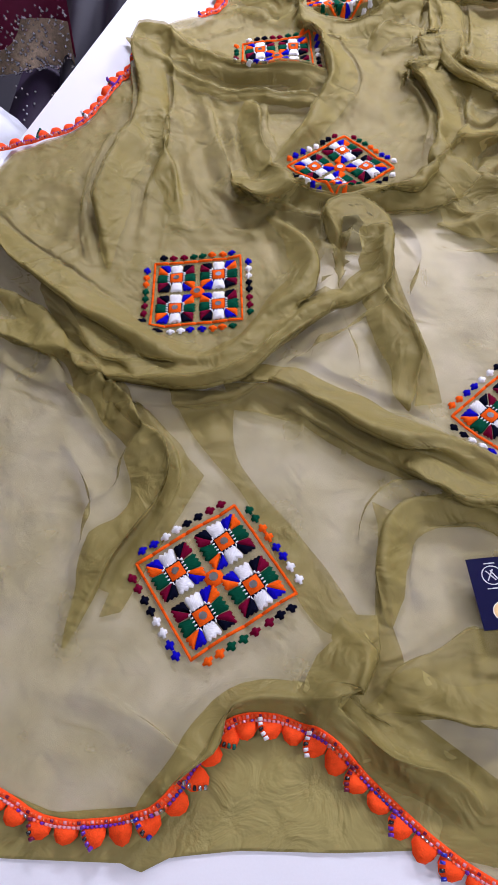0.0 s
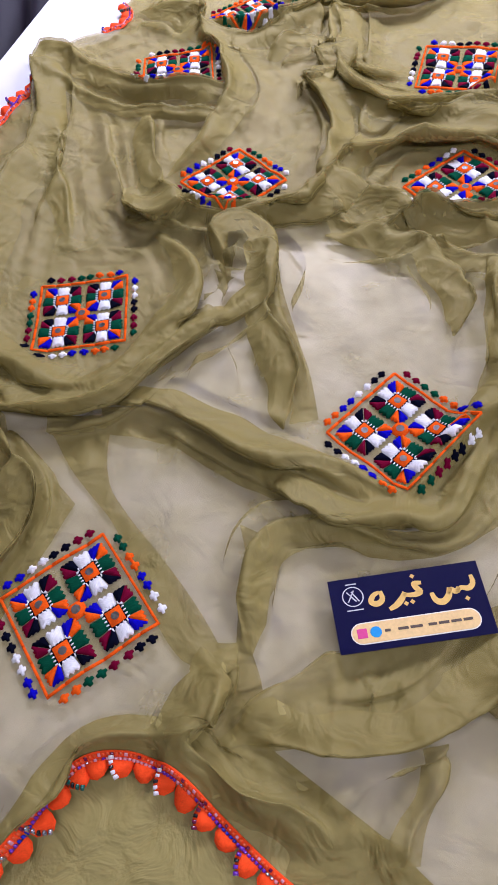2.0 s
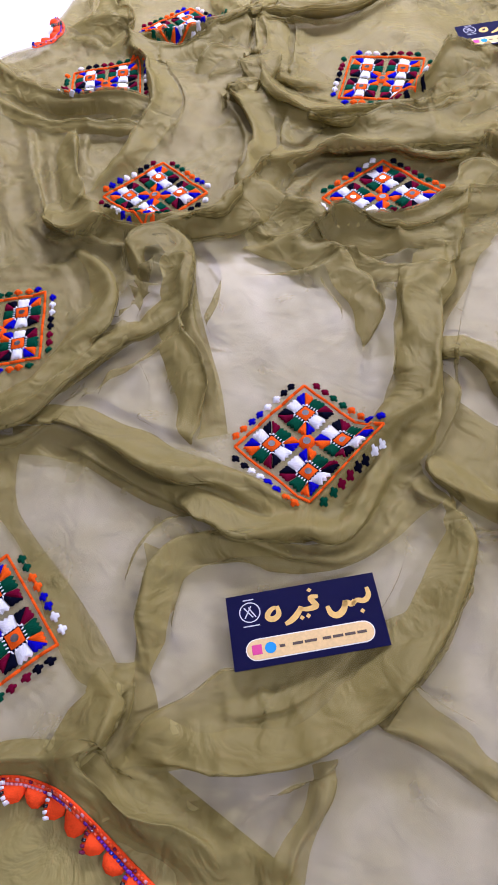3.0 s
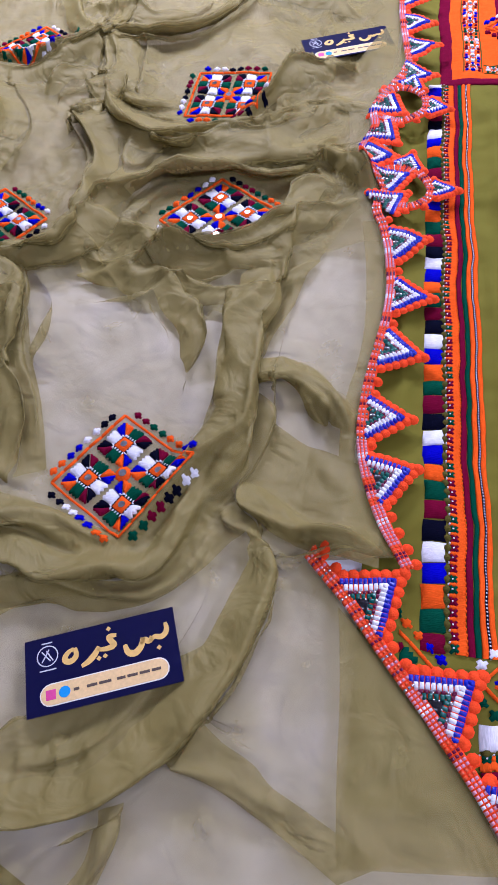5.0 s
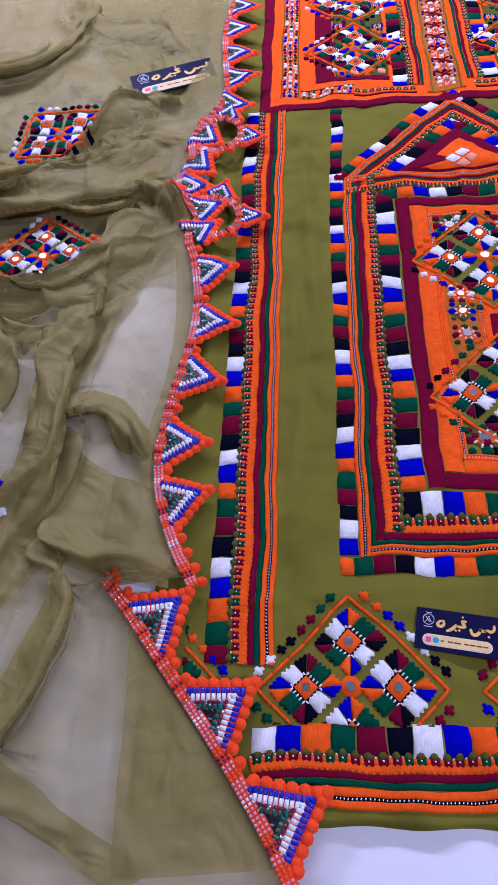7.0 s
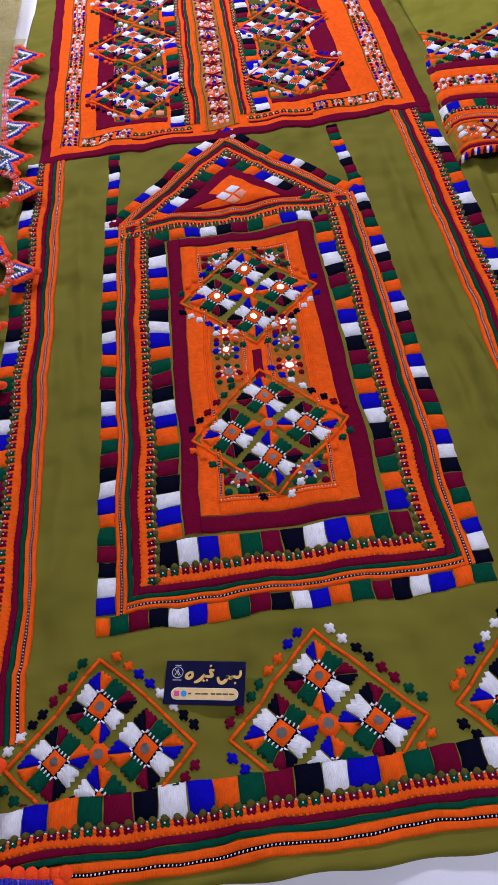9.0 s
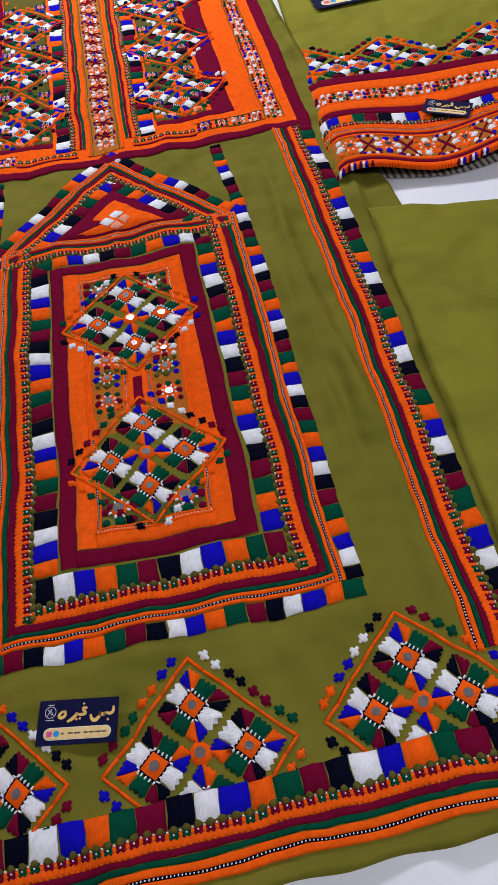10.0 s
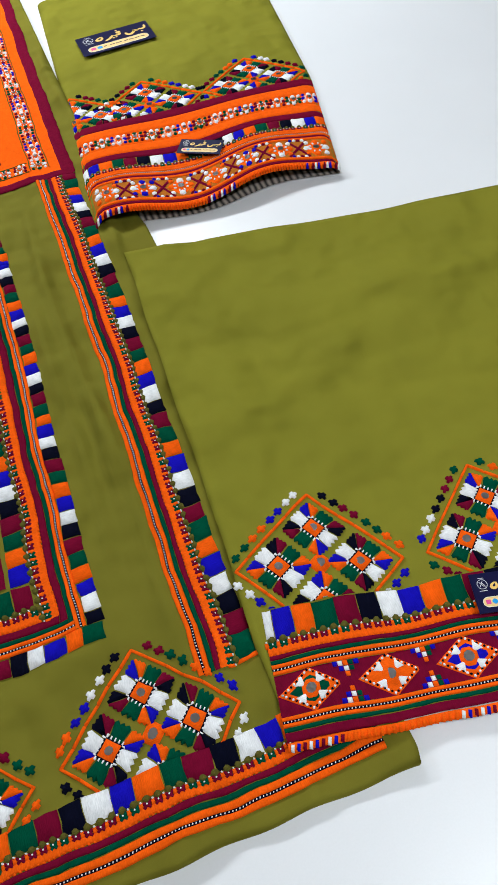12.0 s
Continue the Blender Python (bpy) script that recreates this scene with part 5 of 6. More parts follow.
def triangle_trim(path, sign, parent, starts, size=0.060, ruffled=(9, 9)):
    """Beaded cord with triangles of bead chevrons edged by orange crochet scallops."""
    mp = lambda v: drape(v + np.array([0, 0, 0.0035]))
    mp2 = lambda v: drape(v + np.array([0, 0, 0.0052]))
    trim = empty("beaded_edging")
    trim.parent = parent
    pale = lambda i: "PPWPPPOMPO"[(i // 2) % 10] if (i // 40) % 2 else "OPOMOPOS"[i % 8]
    ribbon(path, -0.005, 0.010, 0.0022, mp, "cord", yarn, trim, 0.006)
    for o in (-0.003, 0.0016, 0.0062):
        beads(path, o * sign, mp, trim, pale, 0.0046, (0.0036, 0.0040), 0.0042)
    p = resample(path, 0.002)
    t, n = normals(p)
    dist = np.arange(len(p)) * 0.002
    for s in starts:
        i = int(np.clip(np.searchsorted(dist, s), 2, len(p) - 3))
        T, N = t[i], n[i] * sign
        base = size * 1.5
        tip_at = rng.uniform(-0.08, 0.08)
        if ruffled[0] < s < ruffled[1]:
            swing = radians(rng.uniform(-42, 42))
            T, N = T * math.cos(swing) - N * math.sin(swing), N * math.cos(swing) + T * math.sin(swing)
        c = p[i] + N * 0.009
        tri_ = empty("beaded_triangle")
        tri_.parent = trim
        corner = lambda f: (c - T * base / 2 * f, c + N * (size * f) + T * tip_at * base * f, c + T * base / 2 * f)
        ground = [tuple(a) for a in corner(1.06)]
        piece("crochet_ground", resample(ground + [ground[0]], 0.012)[:-1], mp, 0.0022, yarn, tri_, 0.12)
        for f, col, pitch_, wid in ((0.90, "B", 0.0050, 0.0088), (0.69, "W", 0.0050, 0.0095), (0.50, "MMS", 0.005, 0.0045), (0.36, "G", 0.005, 0.0075)):
            a, e, g = corner(f)
            off = -wid * 0.1
            beads([tuple(a), tuple(e)], off, mp2, tri_, col, pitch_, (pitch_ * 0.97, wid), 0.0036)
            beads([tuple(e), tuple(g)], off, mp2, tri_, col, pitch_, (pitch_ * 0.97, wid), 0.0036)
        a, e, g = corner(0.30)
        piece("dark_core", [tuple(a), tuple(e), tuple(g)], mp2, 0.002, BEAD["K"], tri_, 0.2)
        a, e, g = corner(1.12)
        for P, Q in ((a, e), (e, g)):
            k = 6
            for q in range(k):
                u = P + (Q - P) * (q + 0.55) / k
                out = np.array([Q[1] - P[1], P[0] - Q[0]])
                out = out / np.hypot(*out)
                if np.dot(out, u - c) < 0:
                    out = -out
                piece("crochet_scallop", [tuple(u + (np.array([math.cos(w), math.sin(w)]) * 0.0072 + out * 0.0005)) for w in np.linspace(0, math.tau, 10)[:-1]], mp, 0.0030 * rng.uniform(0.85, 1.1), yarn, tri_, 0.38)
        piece("crochet_scallop", [tuple(e + N * 0.003 + np.array([math.cos(w), math.sin(w)]) * 0.0080) for w in np.linspace(0, math.tau, 10)[:-1]], mp, 0.0045, yarn, tri_, 0.55)
    for s in np.arange(0.012, dist[-1], 0.021):
        i = int(np.searchsorted(dist, s))
        if min([abs(s - q) for q in starts] or [1]) < size * 0.6 or i >= len(p):
            continue
        u = p[i] + n[i] * sign * 0.013
        piece("crochet_scallop", [tuple(u + np.array([math.cos(w), math.sin(w)]) * 0.0072) for w in np.linspace(0, math.tau, 10)[:-1]], mp, 0.0045, yarn, trim, 0.42)
    return trim


RIGHT_TOP = smooth_path([(-0.221, 1.357), (-0.238, 1.208), (-0.225, 1.048), (-0.213, 0.944), (-0.246, 0.887), (-0.279, 0.813), (-0.266, 0.76), (-0.299, 0.702), (-0.268, 0.632), (-0.24, 0.593), (-0.264, 0.552),
                         (-0.241, 0.496), (-0.228, 0.395), (-0.233, 0.31), (-0.256, 0.184), (-0.257, 0.086), (-0.23, 0.001), (-0.196, -0.06)], 0.003, 2)
RIGHT_LOW = smooth_path([(-0.305, -0.047), (-0.252, -0.111), (-0.211, -0.164), (-0.17, -0.215), (-0.132, -0.267), (-0.103, -0.31), (-0.081, -0.349), (-0.05, -0.41)], 0.003, 2)
triangle_trim(RIGHT_TOP, 1, shawl, (0.052, 0.15, 0.25, 0.345, 0.44, 0.53, 0.61, 0.69, 0.765, 0.835, 0.925, 1.03, 1.13, 1.25, 1.345), 0.046, (0.38, 0.86))
# the edging buckles into small loops where the shawl is pushed together
triangle_trim(smooth_path([(-0.262, 0.64), (-0.225, 0.655), (-0.180, 0.63), (-0.172, 0.575), (-0.205, 0.548), (-0.245, 0.565)], 0.003, 2), 1, shawl, (0.05, 0.12), 0.030)
triangle_trim(smooth_path([(-0.262, 0.865), (-0.222, 0.885), (-0.182, 0.855), (-0.186, 0.800), (-0.225, 0.775), (-0.262, 0.795)], 0.003, 2), 1, shawl, (0.05, 0.12), 0.030)
triangle_trim(RIGHT_LOW, 1, shawl, (0.085, 0.208, 0.324), 0.052)

# ---------------------------------------------------------------- the wide trouser leg
leg = empty("trouser_leg")
tagged(leg, "olive trouser leg with wide embroidered cuff over the dress hem", "trousers", "trouser legs")
BIGDIR = np.array([0.986, -0.165])
BIGUP = np.array([0.165, 0.986])
BIG0 = np.array([0.600, -0.232])


def big_height(x, y):
    over = np.clip((0.76 - x) / 0.05, 0, 1)
    return 0.0095 + 0.012 * over + 0.0040 * waves(x * 0.6, y, 0.26, 41) + 0.0008 * waves(x, y, 0.1, 42) + 0.007 * np.exp(-((y - 0.42 + 0.30 * (x - 0.9) + 0.02 * np.sin(9 * x)) / 0.035) ** 2) + 0.006 * np.exp(-((y - 0.27 - 0.22 * (x - 0.9) - 0.02 * np.sin(7 * x)) / 0.03) ** 2)


def big_map(v):
    """Cuff coordinates: along the cuff and up from its lower edge."""
    q = BIG0 + v[:, :1] * BIGDIR + v[:, 1:2] * BIGUP
    q = q + np.column_stack([0.0015 * waves(q[:, 0], q[:, 1], 0.12, 43), 0.002 * waves(q[:, 0], q[:, 1], 0.13, 44)])
    return np.column_stack([q, big_height(q[:, 0], q[:, 1]) + v[:, 2] + 0.0006])


def grid_sheet(name, quad, zf, mat, parent, n=90, m=90, label="", drop=0.0):
    a, c, e, f = [np.array(q) for q in quad]
    s, r = np.meshgrid(np.linspace(0, 1, n), np.linspace(0, 1, m))
    s, r = s.ravel()[:, None], r.ravel()[:, None]
    V = (a * (1 - s) + c * s) * (1 - r) + (f * (1 - s) + e * s) * r
    V = V + np.column_stack([0.002 * waves(V[:, 0], V[:, 1], 0.2, 51), 0.002 * waves(V[:, 0], V[:, 1], 0.2, 52)])
    V3 = np.column_stack([V, zf(V[:, 0], V[:, 1])])
    FF = [(j * n + i, j * n + i + 1, (j + 1) * n + i + 1, (j + 1) * n + i) for j in range(m - 1) for i in range(n - 1)]
    rim = list(range(n)) + [j * n + n - 1 for j in range(1, m)] + [(m - 1) * n + i for i in range(n - 2, -1, -1)] + [j * n for j in range(m - 2, 0, -1)]
    R = V3[rim].copy()
    R[:, 2] = np.minimum(R[:, 2] - 0.003, drop)
    base = len(V3)
    k = len(rim)
    FF += [(rim[(i + 1) % k], rim[i], base + i, base + (i + 1) % k) for i in range(k)]
    return mesh_object(name, np.concatenate([V3, R]), FF, mat, parent, label)


grid_sheet("cloth", ((0.605, -0.225), (1.32, -0.345), (1.62, 0.465), (0.638, 0.637)), big_height, PIECE_CLOTH, leg, 110, 110, "plain olive crepe cloth", 0.003)
cuff = empty("cuff")
cuff.parent = leg
CW = 0.72
band(cuff, (0, 0.118), (CW, 0.118), [("blocks", 0, 0.035), ("teeth_in", -0.018, 0.0)], big_map, 0.0267, -0.0034)
band(cuff, (0, 0.0), (CW, 0.0), [("O", -0.008, 0.002), ("M", 0.003, 0.013), ("G", 0.0135, 0.018), ("dotted", 0.0185, 0.030), ("dotted", 0.078, 0.0895), ("G", 0.090, 0.0945), ("M", 0.095, 0.100)], big_map)
ribbon([(0, 0.030), (CW, 0.030)], 0, 0.048, 0.0006, big_map, "maroon_ground", THREAD["My"], cuff)
up3 = lambda v: big_map(v + np.array([0, 0, 0.0006]))
up4 = lambda v: big_map(v + np.array([0, 0, 0.0018]))
for k in range(7):
    cx, cy = 0.038 + 0.093 * k, 0.054
    r = 0.0250
    loz = lambda f, g=1.55: resample([(cx - r * g * f, cy), (cx, cy - r * f), (cx + r * g * f, cy), (cx, cy + r * f), (cx - r * g * f, cy)], 0.008)[:-1]
    lz = empty("lozenge")
    lz.parent = cuff
    piece("orange_edge", loz(1.0), up3, 0.0014, THREAD["Ox"], lz, 0.08)
    dots = []
    q = resample([(cx - r * 1.3, cy), (cx, cy - r * 0.86), (cx + r * 1.3, cy), (cx, cy + r * 0.86), (cx - r * 1.3, cy)], 0.0042)
    for j, a in enumerate(q):
        dots.append((disc(a, 0.0019, 5), 0.0014, THREAD["Wx" if j % 2 else "Kx"]))
    joined("chain_stitching", dots, up4, lz)
    piece("coloured_ground", loz(0.68), up4, 0.0010, THREAD["GOB"[k % 3] + "x"], lz, 0.1)
    up5 = lambda v: big_map(v + np.array([0, 0, 0.0028]))
    for a in range(4):
        w = math.tau * (a + 0.5) / 4
        px, py = cx + 0.0155 * math.cos(w), cy + 0.0120 * math.sin(w)
        piece("white_corner", disc((px, py), 0.0078, 3, w + math.pi), up5, 0.0012, THREAD["Wx"], lz, 0.2)
    piece("mirror_frame", disc((cx, cy), 0.0120, 8, math.pi / 8), up5, 0.0022, THREAD["Ox"], lz, 0.25)
    mirror_piece(disc((cx, cy), 0.0066, 8), up5, 0.0028, lz)
    checks = []
    for sy in (-1, 1):
        for row in range(3):
            for col in range(-(2 - row), 3 - row):
                px, py = cx + 0.0465 + col * 0.0062, cy + sy * (0.0205 - row * 0.0062)
                checks.append((disc((px, py), 0.0042, 4, math.pi / 4), 0.0018, THREAD["GOBWOGBWG"[(row * 3 + col + 4) % 9] + "x"]))
    joined("check_stitching", checks, up3, cuff)
loops = []
for k in range(int(CW / 0.007)):
    col = "O" if (k // 9) % 3 else "WBM"[k % 3]
    loops.append((bar((0.0035 + k * 0.007, -0.0085), (0.006 + k * 0.007, 0.0), 0.0044), 0.004, THREAD[col + "x"]))
joined("loop_edging", loops, big_map, cuff)
for k, cx in enumerate((0.085, 0.324, 0.56)):
    cut_map = lambda v: big_map(v)
    mirror_square(leg, (cx, 0.200), 0.0735, 45 + (-5, 5, 0)[k], cut_map, 0.154, start=8 + 5 * k)

# ---------------------------------------------------------------- the trouser leg with the open cuff
leg2 = empty("trouser_leg")
tagged(leg2, "olive trouser leg with an open embroidered cuff and striped lining", "trousers", "trouser legs")
C00, C10, C11, C01 = np.array((0.606, 0.722)), np.array((1.082, 0.703)), np.array((1.165, 1.04)), np.array((0.632, 1.075))
T11, T01 = np.array((1.245, 1.62)), np.array((0.672, 1.72))


def leg2_xy(s, r):
    """s across the leg, r up from the opening: 0 to 1 over the cuff, 1 to 3 over the plain cloth."""
    s, r = np.asarray(s)[:, None], np.asarray(r)[:, None]
    low = (C00 * (1 - s) + C10 * s) * (1 - np.minimum(r, 1)) + (C01 * (1 - s) + C11 * s) * np.minimum(r, 1)
    top = (T01 * (1 - s) + T11 * s) - (C01 * (1 - s) + C11 * s)
    return low + top * np.maximum(r - 1, 0) / 2


def leg2_z(s, r):
    edge = np.clip(np.minimum(s, 1 - s) / 0.04, 0, 1) ** 0.5
    mouth = np.exp(-(r / 0.6) ** 2)
    return 0.006 + edge * (0.010 + 0.003 * waves(s, r, 1.3, 61) + mouth * (0.010 + 0.007 * np.sin(s * 11 + 0.5)))


def leg2_map(v):
    s, r = v[:, 0] / 0.50, v[:, 1] / 0.335
    q = leg2_xy(s, r)
    q[:, 1] += 0.012 * np.sin(s * 9.5 + 0.6) * np.exp(-(r / 0.8) ** 2)
    return np.column_stack([q, leg2_z(s, r) + v[:, 2]])


n, m = 90, 120
s, r = np.meshgrid(np.linspace(0, 0.50, n), np.linspace(0, 1.0, m))
flat2 = np.column_stack([s.ravel(), r.ravel(), np.zeros(n * m)])
V3 = leg2_map(flat2)
FF = [(j * n + i, j * n + i + 1, (j + 1) * n + i + 1, (j + 1) * n + i) for j in range(m - 1) for i in range(n - 1)]
sides_ = [j * n + n - 1 for j in range(m)] + [(m - 1) * n + i for i in range(n - 2, -1, -1)] + [j * n for j in range(m - 2, -1, -1)]
R = V3[sides_].copy()
R[:, 2] = 0.0
base = len(V3)
FF += [(sides_[i + 1], sides_[i], base + i, base + i + 1) for i in range(len(sides_) - 1)]
mesh_object("cloth", np.concatenate([V3, R]), FF, PIECE_CLOTH, leg2, "plain olive crepe cloth")
LINING, nt, ln, b = principled("striped_lining")
wv = nt.new("ShaderNodeTexWave")
wv.inputs["Scale"].default_value, wv.inputs["Distortion"].default_value = 26.0, 2.0
pos = nt.new("ShaderNodeNewGeometry")
ln.new(pos.outputs["Position"], wv.inputs["Vector"])
rmp = nt.new("ShaderNodeValToRGB")
rmp.color_ramp.elements[0].color, rmp.color_ramp.elements[1].color = (0.02, 0.015, 0.02, 1), (0.45, 0.38, 0.33, 1)
ln.new(wv.outputs["Fac"], rmp.inputs[0])
ln.new(rmp.outputs[0], b.inputs["Base Color"])
b.inputs["Roughness"].default_value = 0.8
sl = np.linspace(0.0, 0.5, 60)
low_v = np.concatenate([np.column_stack([sl, np.full(60, rr), np.zeros(60)]) for rr in np.linspace(-0.003, 0.20, 12)])
lv = leg2_map(low_v)
lv[:, 2] = 0.0035
mesh_object("lining", lv, [(j * 60 + i, j * 60 + i + 1, (j + 1) * 60 + i + 1, (j + 1) * 60 + i) for j in range(11) for i in range(59)], LINING, leg2, "striped woven lining")
l2 = lambda v: leg2_map(v + np.array([0, 0, 0.0006]))
cuff2 = empty("cuff")
cuff2.parent = leg2
K = 0.335
band(cuff2, (0.0, 0.0), (0.5, 0.0), [("O", 0.0, 0.014), ("M", 0.0145, 0.022), ("T", 0.0225, 0.096), ("M", 0.097, 0.104), ("dotted", 0.1045, 0.122), ("teeth_in", 0.1225, 0.139), ("M", 0.172, 0.192),
                                     ("O", 0.1925, 0.220), ("O", 0.262, 0.292), ("M", 0.2925, 0.318)], l2)
block_row(cuff2, (0.0, 0.139), (0.5, 0.139), 0, 0.032, 0.0247, l2, 0.148)
ribbon([(0, 0.2205), (0.5, 0.2205)], 0, 0.041, 0.0014, l2, "rust_ground", THREAD["Oy"], cuff2)
l3 = lambda v: leg2_map(v + np.array([0, 0, 0.0020]))
for k in range(15):
    rosette(cuff2, (0.020 + 0.033 * k, 0.241), 0.020, l3, ("MW", "GW", "BW", "MG")[k % 4], ("O", "L", "P")[k % 3])
for k in range(7):
    cx = 0.038 + 0.071 * k
    rosette(cuff2, (cx, 0.059), 0.030, l3, ("WO", "WB", "OW")[k % 3], "O", "rosette")
    items = []
    for sgn in (-1, 1):
        if k == 6:
            break
        items.append((bar((cx + 0.0355 - 0.022, 0.059 - sgn * 0.030), (cx + 0.0355 + 0.022, 0.059 + sgn * 0.030), 0.005), 0.002, THREAD["Mx"]))
        for q in range(4):
            items.append((disc((cx + 0.0355 + (q - 1.5) * 0.008, 0.059 + sgn * 0.028), 0.0042, 5), 0.0024, THREAD["BWMW"[q] + "x"]))
    joined("cross_stitching", items, l3, cuff2)
for o in (0.026, 0.093):
    ribbon([(0, o), (0.5, o)], -0.0035, 0.0035, 0.0030, l2, "orange_cord", THREAD["Oy"], cuff2)
loops = []
for k in range(90):
    col = "O" if (k // 13) % 3 else "MWBO"[k % 4]
    loops.append((bar((0.002 + k * 0.00555, -0.006), (0.004 + k * 0.00555, 0.006), 0.0045), 0.006, THREAD[col + "x"]))
joined("loop_edging", loops, l2, cuff2)
for k, (cx, a) in enumerate(((0.0, 45), (0.152, 45), (0.372, 45))):
    mirror_square(leg2, (cx + 0.012, 0.352), 0.076, a, l2, 0.3195, start=9 + 4 * k, cut_x=0.004)

# ---------------------------------------------------------------- leaflets


def leaflet(centre, angle, w, h, z, label, tilt=0.0, roll=0.0):
    """A glossy navy card: gold shapes, a ring emblem and a pale gold strip with two dots."""
    card = empty("leaflet")
    tagged(card, label, "card", "leaflets")
    r = 0.0015
    box("paper", (-w / 2, -h / 2, 0), (w / 2, h / 2, 0.0009), CARD, card, "", 0.0002)
    fl = lambda v: v + np.array([0, 0, 0.00095])
    fl2 = lambda v: v + np.array([0, 0, 0.0012])
    u = w / 0.165

    def flatp(name, o, mat, mp=fl):
        v, f = pillow(ccw(o), 0.0002 * 1.0, 0.04, 0.0)
        return mesh_object(name, mp(v), f, mat, card, "", False)

    def pill(x0, x1, y0, y1):
        rr = (y1 - y0) / 2
        return [(x1 - rr + rr * math.cos(a), (y0 + y1) / 2 + rr * math.sin(a)) for a in np.linspace(-math.pi / 2, math.pi / 2, 9)] + [(x0 + rr - rr * math.cos(a), (y0 + y1) / 2 - rr * math.sin(a)) for a in np.linspace(-math.pi / 2, math.pi / 2, 9)]

    flatp("strip_border", pill(-0.068 * u, 0.070 * u, -0.0345 * u, -0.0105 * u), CREAM)
    flatp("gold_strip", pill(-0.0668 * u, 0.0688 * u, -0.0333 * u, -0.0117 * u), PALE_GOLD, fl2)
    up_ = lambda v: v + np.array([0, 0, 0.0015])
    flatp("square_dot", disc((-0.056 * u, -0.0225 * u), 0.0075 * u, 4, math.pi / 4), PINK_INK, up_)
    flatp("round_dot", disc((-0.0415 * u, -0.0225 * u), 0.0062 * u, 12), BLUE_INK, up_)
    for x0, x1 in ((-0.032, -0.026), (-0.018, -0.007), (-0.005, 0.008), (0.014, 0.023), (0.025, 0.036), (0.038, 0.049), (0.051, 0.061)):
        flatp("text_bar", bar((x0 * u, -0.0225 * u), (x1 * u, -0.0225 * u), 0.0030 * u), INK, up_)
    # emblem: ring and strokes
    ex, ey = -0.058 * u, 0.020 * u
    ring_v, ring_f = [], []
    for k in range(20):
        a = math.tau * k / 20
        for rr in (0.0105 * u, 0.0118 * u):
            ring_v.append((ex + rr * math.cos(a), ey + rr * math.sin(a), 0.0011))
    ring_f = [(2 * k, 2 * k + 1, (2 * k + 3) % 40, (2 * k + 2) % 40) for k in range(20)]
    mesh_object("emblem_ring", ring_v, ring_f, SILVER, card, "", False)
    for a, c in (((-0.006, -0.006), (0.002, 0.007)), ((-0.006, 0.006), (0.003, -0.006)), ((0.006, -0.006), (-0.001, 0.006)), ((-0.009, -0.0155), (0.009, -0.0155)), ((-0.006, 0.0145), (0.006, 0.0145))):
        flatp("emblem_stroke", bar((ex + a[0] * u, ey + a[1] * u), (ex + c[0] * u, ey + c[1] * u), 0.0014 * u), SILVER)
    # gold swashes standing in for the heading
    def swash(pts, wide):
        p = smooth_path([(a * u, c * u) for a, c in pts], 0.0012 * u, 3)
        t, n = normals(p)
        half = wide * u / 2 * (0.45 + 0.55 * np.sin(np.linspace(0.35, 2.9, len(p))))[:, None]
        v = np.concatenate([np.column_stack([p + n * half, np.full(len(p), 0.0012)]), np.column_stack([p - n * half, np.full(len(p), 0.0012)])])
        k = len(p)
        mesh_object("gold_swash", v, [(k + i, k + i + 1, i + 1, i) for i in range(k - 1)], GOLD, card, "", False)

    for wide, pts in ((0.0062, ((0.072, 0.026), (0.073, 0.016), (0.066, 0.010), (0.058, 0.014), (0.053, 0.008))), (0.0062, ((0.056, 0.014), (0.052, 0.008), (0.047, 0.014), (0.043, 0.008))),
                      (0.0075, ((0.046, 0.015), (0.044, 0.006), (0.036, -0.001), (0.028, 0.002), (0.026, 0.012))), (0.0065, ((0.018, 0.025), (0.008, 0.026), (0.012, 0.019), (0.016, 0.014), (0.006, 0.012), (-0.004, 0.014))),
                      (0.0070, ((-0.002, 0.017), (-0.006, 0.010), (-0.014, 0.003), (-0.022, 0.000))), (0.0066, ((-0.028, 0.022), (-0.026, 0.012), (-0.034, 0.007), (-0.041, 0.011), (-0.036, 0.019), (-0.029, 0.021)))):
        swash(pts, wide)
    for px, py in ((0.010, 0.034), (-0.003, 0.004), (0.004, 0.005), (0.062, 0.000)):
        flatp("gold_dot", disc((px * u, py * u), 0.0030 * u, 4), GOLD)
    card.matrix_basis = pose(centre[0], centre[1], z, tilt, roll, angle)
    return card


leaflet((-0.511, -0.196), 20.5, 0.166, 0.084, 0.024, "navy leaflet with gold print, lying on the sheer shawl", -1.5)
leaflet((-0.335, 1.055), 17, 0.172, 0.080, 0.026, "navy leaflet with gold print, half tucked among shawl folds", 2)
leaflet((0.0995, -0.108), -8.5, 0.088, 0.047, 0.0170, "small black leaflet with gold print on the olive dress")
leaflet((0.812, 1.398), 2, 0.180, 0.094, 0.0215, "dark leaflet with gold print on the plain trouser leg")
leaflet((0.855, 0.860), -30, 0.088, 0.047, 0.030, "small dark leaflet with gold print on the cuff")
leaflet((0.912, -0.165), -14, 0.088, 0.050, 0.020, "small dark leaflet with gold print on the wide cuff")

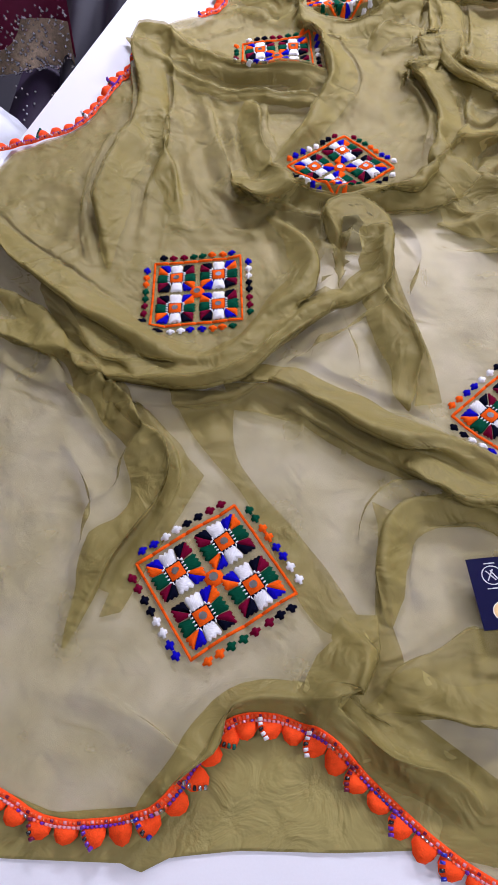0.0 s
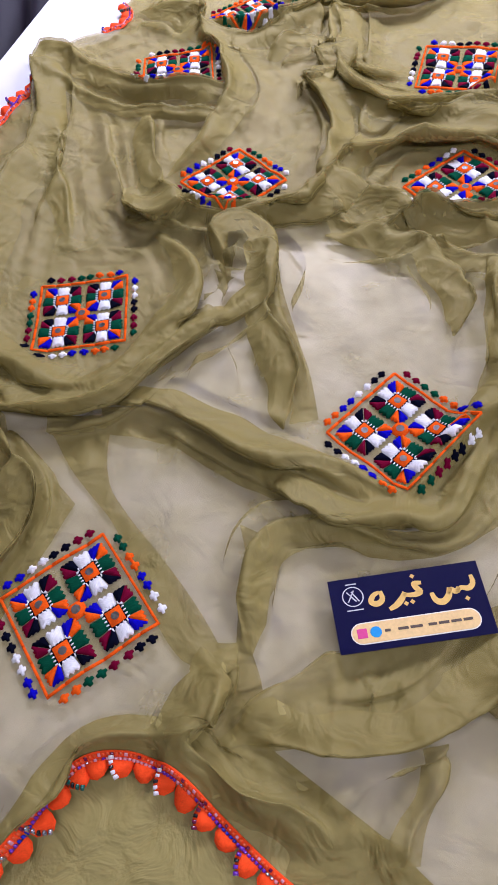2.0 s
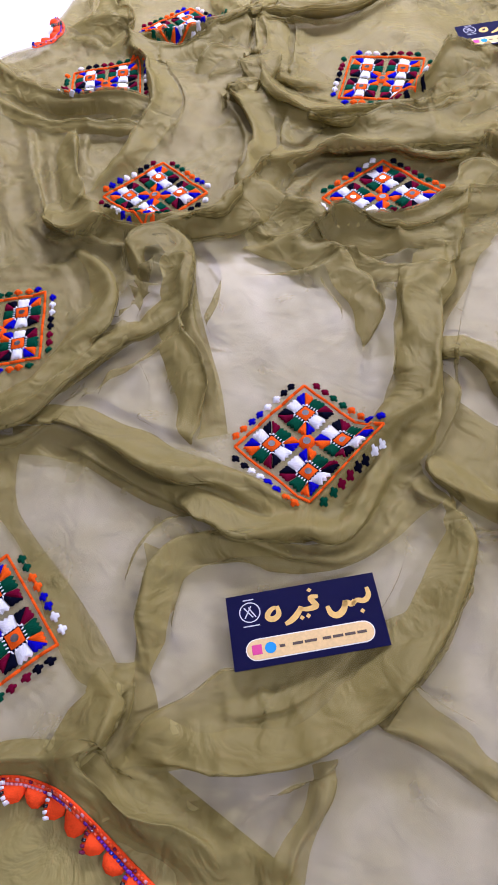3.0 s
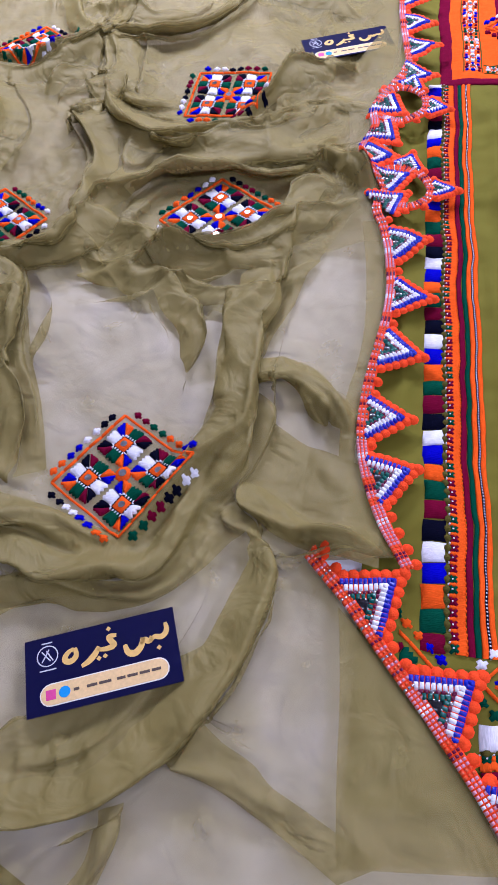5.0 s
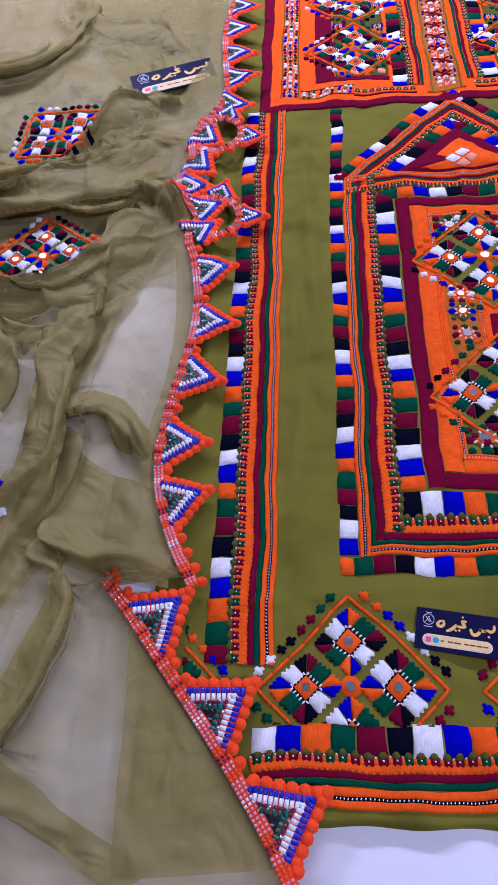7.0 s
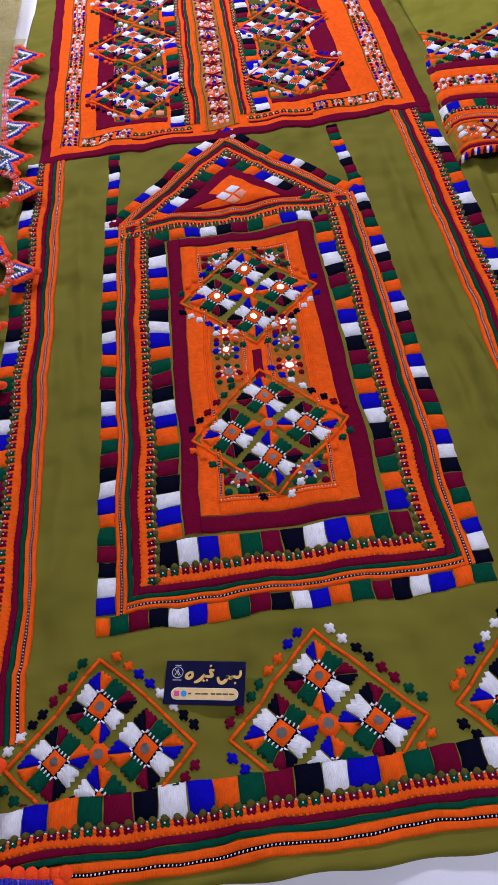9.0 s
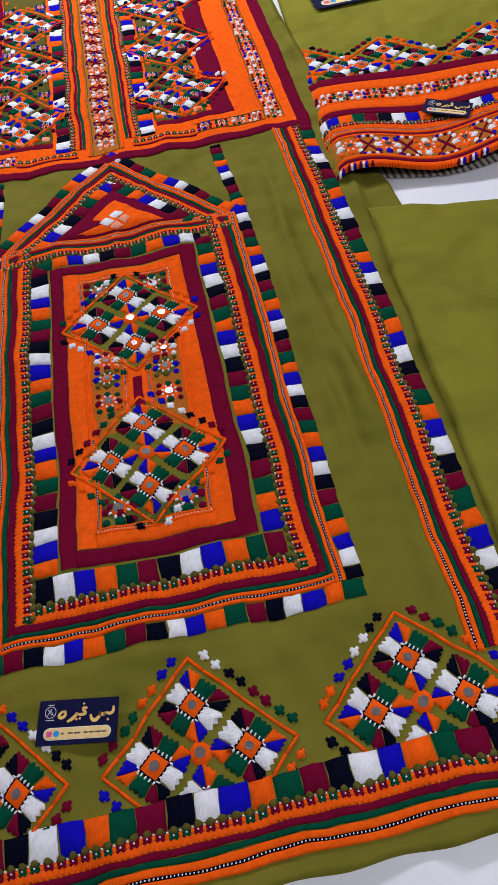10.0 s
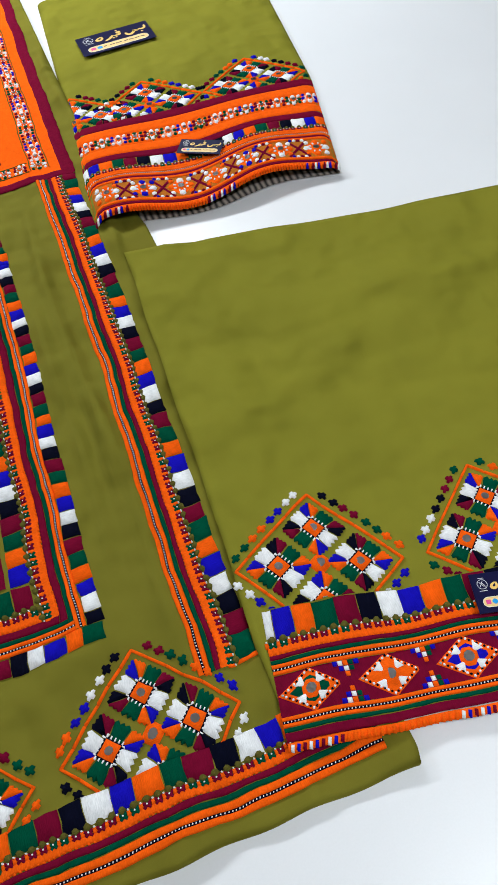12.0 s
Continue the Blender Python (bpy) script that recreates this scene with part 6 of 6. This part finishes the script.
# ---------------------------------------------------------------- beside the table
BAG = plain("milky_plastic", (0.72, 0.74, 0.80), 0.25, 0.05, 10.0, 60.0, 0.4)
VELVET = plain("maroon_velvet", (0.16, 0.003, 0.04), 0.7, 0.2, 10.0)
GILT = plain("gilt_sequins", (0.60, 0.45, 0.30), 0.3, 0.4, 120.0, 400.0, 0.6, 0.6)
NET = plain("plum_net", (0.020, 0.008, 0.035), 0.7, 0.3)
GREYLACE = plain("grey_satin", (0.022, 0.020, 0.032), 0.5, 0.3)


def blob(name, centre, size, mat, parent, seed, flatten=1.0, amp=0.12):
    bm = bmesh.new()
    bmesh.ops.create_icosphere(bm, subdivisions=4, radius=1.0)
    for v in bm.verts:
        k = 1 + amp * noise.noise(v.co * 2.2 + Vector((seed, 0, 0))) + amp * 0.5 * noise.noise(v.co * 6 + Vector((0, seed, 0)))
        v.co = Vector((v.co.x * size[0] * k, v.co.y * size[1] * k, max(v.co.z, -0.6) * size[2] * k))
    me = bpy.data.meshes.new(name)
    bm.to_mesh(me)
    bm.free()
    for p_ in me.polygons:
        p_.use_smooth = True
    me.materials.append(mat)
    ob = new(name, me)
    ob.location = centre
    ob.parent = parent
    return ob


bag = empty("plastic_bag")
tagged(bag, "milky white plastic bag of goods beside the table edge", "bag")
blob("bag_body", (-1.86, 0.62, -0.24), (0.20, 0.24, 0.20), BAG, bag, 3.1)
stand = box("side_bench", (-2.35, -0.1, ZF), (-1.60, 1.5, -0.36), FLOOR, None, "", 0.01)
tagged(stand, "low dark bench beside the display table", "bench")


def hanging_cloth(name, x0, x1, y, z0, z1, mat, parent, seed, depth=0.03, lean=0.25):
    n_, m_ = 60, 30
    V, FF = [], []
    for j in range(m_):
        for i in range(n_):
            s_, r_ = i / (n_ - 1), j / (m_ - 1)
            V.append((x0 + (x1 - x0) * s_, y + lean * r_ + depth * math.sin(s_ * 14 + seed) * (0.4 + 0.6 * (1 - r_)), z0 + (z1 - z0) * r_ + 0.01 * math.sin(s_ * 9)))
    FF = [(j * n_ + i, j * n_ + i + 1, (j + 1) * n_ + i + 1, (j + 1) * n_ + i) for j in range(m_ - 1) for i in range(n_ - 1)]
    return mesh_object(name, V, FF, mat, parent)


gown = empty("maroon_gown")
tagged(gown, "maroon velvet gown with a gilt sequin hem, hanging by the table", "gown")
hanging_cloth("skirt", -2.60, -1.83, 1.22, -0.25, 0.75, VELVET, gown, 1.0)
hanging_cloth("sequin_hem", -2.60, -1.83, 1.205, -0.26, -0.14, GILT, gown, 1.0, 0.03, 0.04)
sq = []
r2 = random.Random(4)
for k in range(700):
    s_, h_ = r2.random(), r2.random() ** 1.6
    sq.append(((-2.60 + 0.77 * s_, -0.255 + 0.16 * h_)))
gem_v, gem_f = [], []
for k, (gx, gz) in enumerate(sq):
    s_ = (gx + 2.60) / 0.77
    gy = 1.195 + 0.03 * math.sin(s_ * 14 + 1.0) + (gz + 0.26) * 0.26
    rr = r2.uniform(0.003, 0.007)
    b0 = len(gem_v)
    gem_v += [(gx - rr, gy, gz), (gx, gy, gz - rr), (gx + rr, gy, gz), (gx, gy, gz + rr), (gx, gy - rr, gz)]
    gem_f += [(b0, b0 + 1, b0 + 4), (b0 + 1, b0 + 2, b0 + 4), (b0 + 2, b0 + 3, b0 + 4), (b0 + 3, b0, b0 + 4)]
gems = mesh_object("sequin_work", gem_v, gem_f, BEAD["S"], gown, "silver and gilt sequins", False)
gems["kind"] = "stuff"
net = empty("dotted_net_cloth")
tagged(net, "dark plum net cloth with pearl dots and grey satin", "cloth")
hanging_cloth("net", -2.02, -1.66, 1.00, -0.36, -0.20, NET, net, 2.0, 0.03, 0.42)
hanging_cloth("satin", -1.93, -1.66, 1.12, -0.355, -0.10, GREYLACE, net, 0.4, 0.05, 0.30)
pearl = []
for k in range(110):
    s_, r_ = r2.random(), r2.random()
    pearl.append((-2.02 + 0.36 * s_, 1.00 + 0.42 * r_ + 0.03 * math.sin(s_ * 14 + 2.0) * (0.4 + 0.6 * (1 - r_)) - 0.006, -0.36 + 0.16 * r_ + 0.010))
pv, pf = [], []
for c in pearl:
    b0 = len(pv)
    rr = 0.004
    pv += [(c[0] - rr, c[1], c[2]), (c[0], c[1] - rr, c[2]), (c[0] + rr, c[1], c[2]), (c[0], c[1] + rr, c[2]), (c[0], c[1], c[2] + rr), (c[0], c[1], c[2] - rr)]
    pf += [(b0, b0 + 1, b0 + 4), (b0 + 1, b0 + 2, b0 + 4), (b0 + 2, b0 + 3, b0 + 4), (b0 + 3, b0, b0 + 4), (b0 + 1, b0, b0 + 5), (b0 + 2, b0 + 1, b0 + 5), (b0 + 3, b0 + 2, b0 + 5), (b0, b0 + 3, b0 + 5)]
pearls = mesh_object("pearl_work", pv, pf, BEAD["W"], net, "white pearl dots")
pearls["kind"] = "stuff"
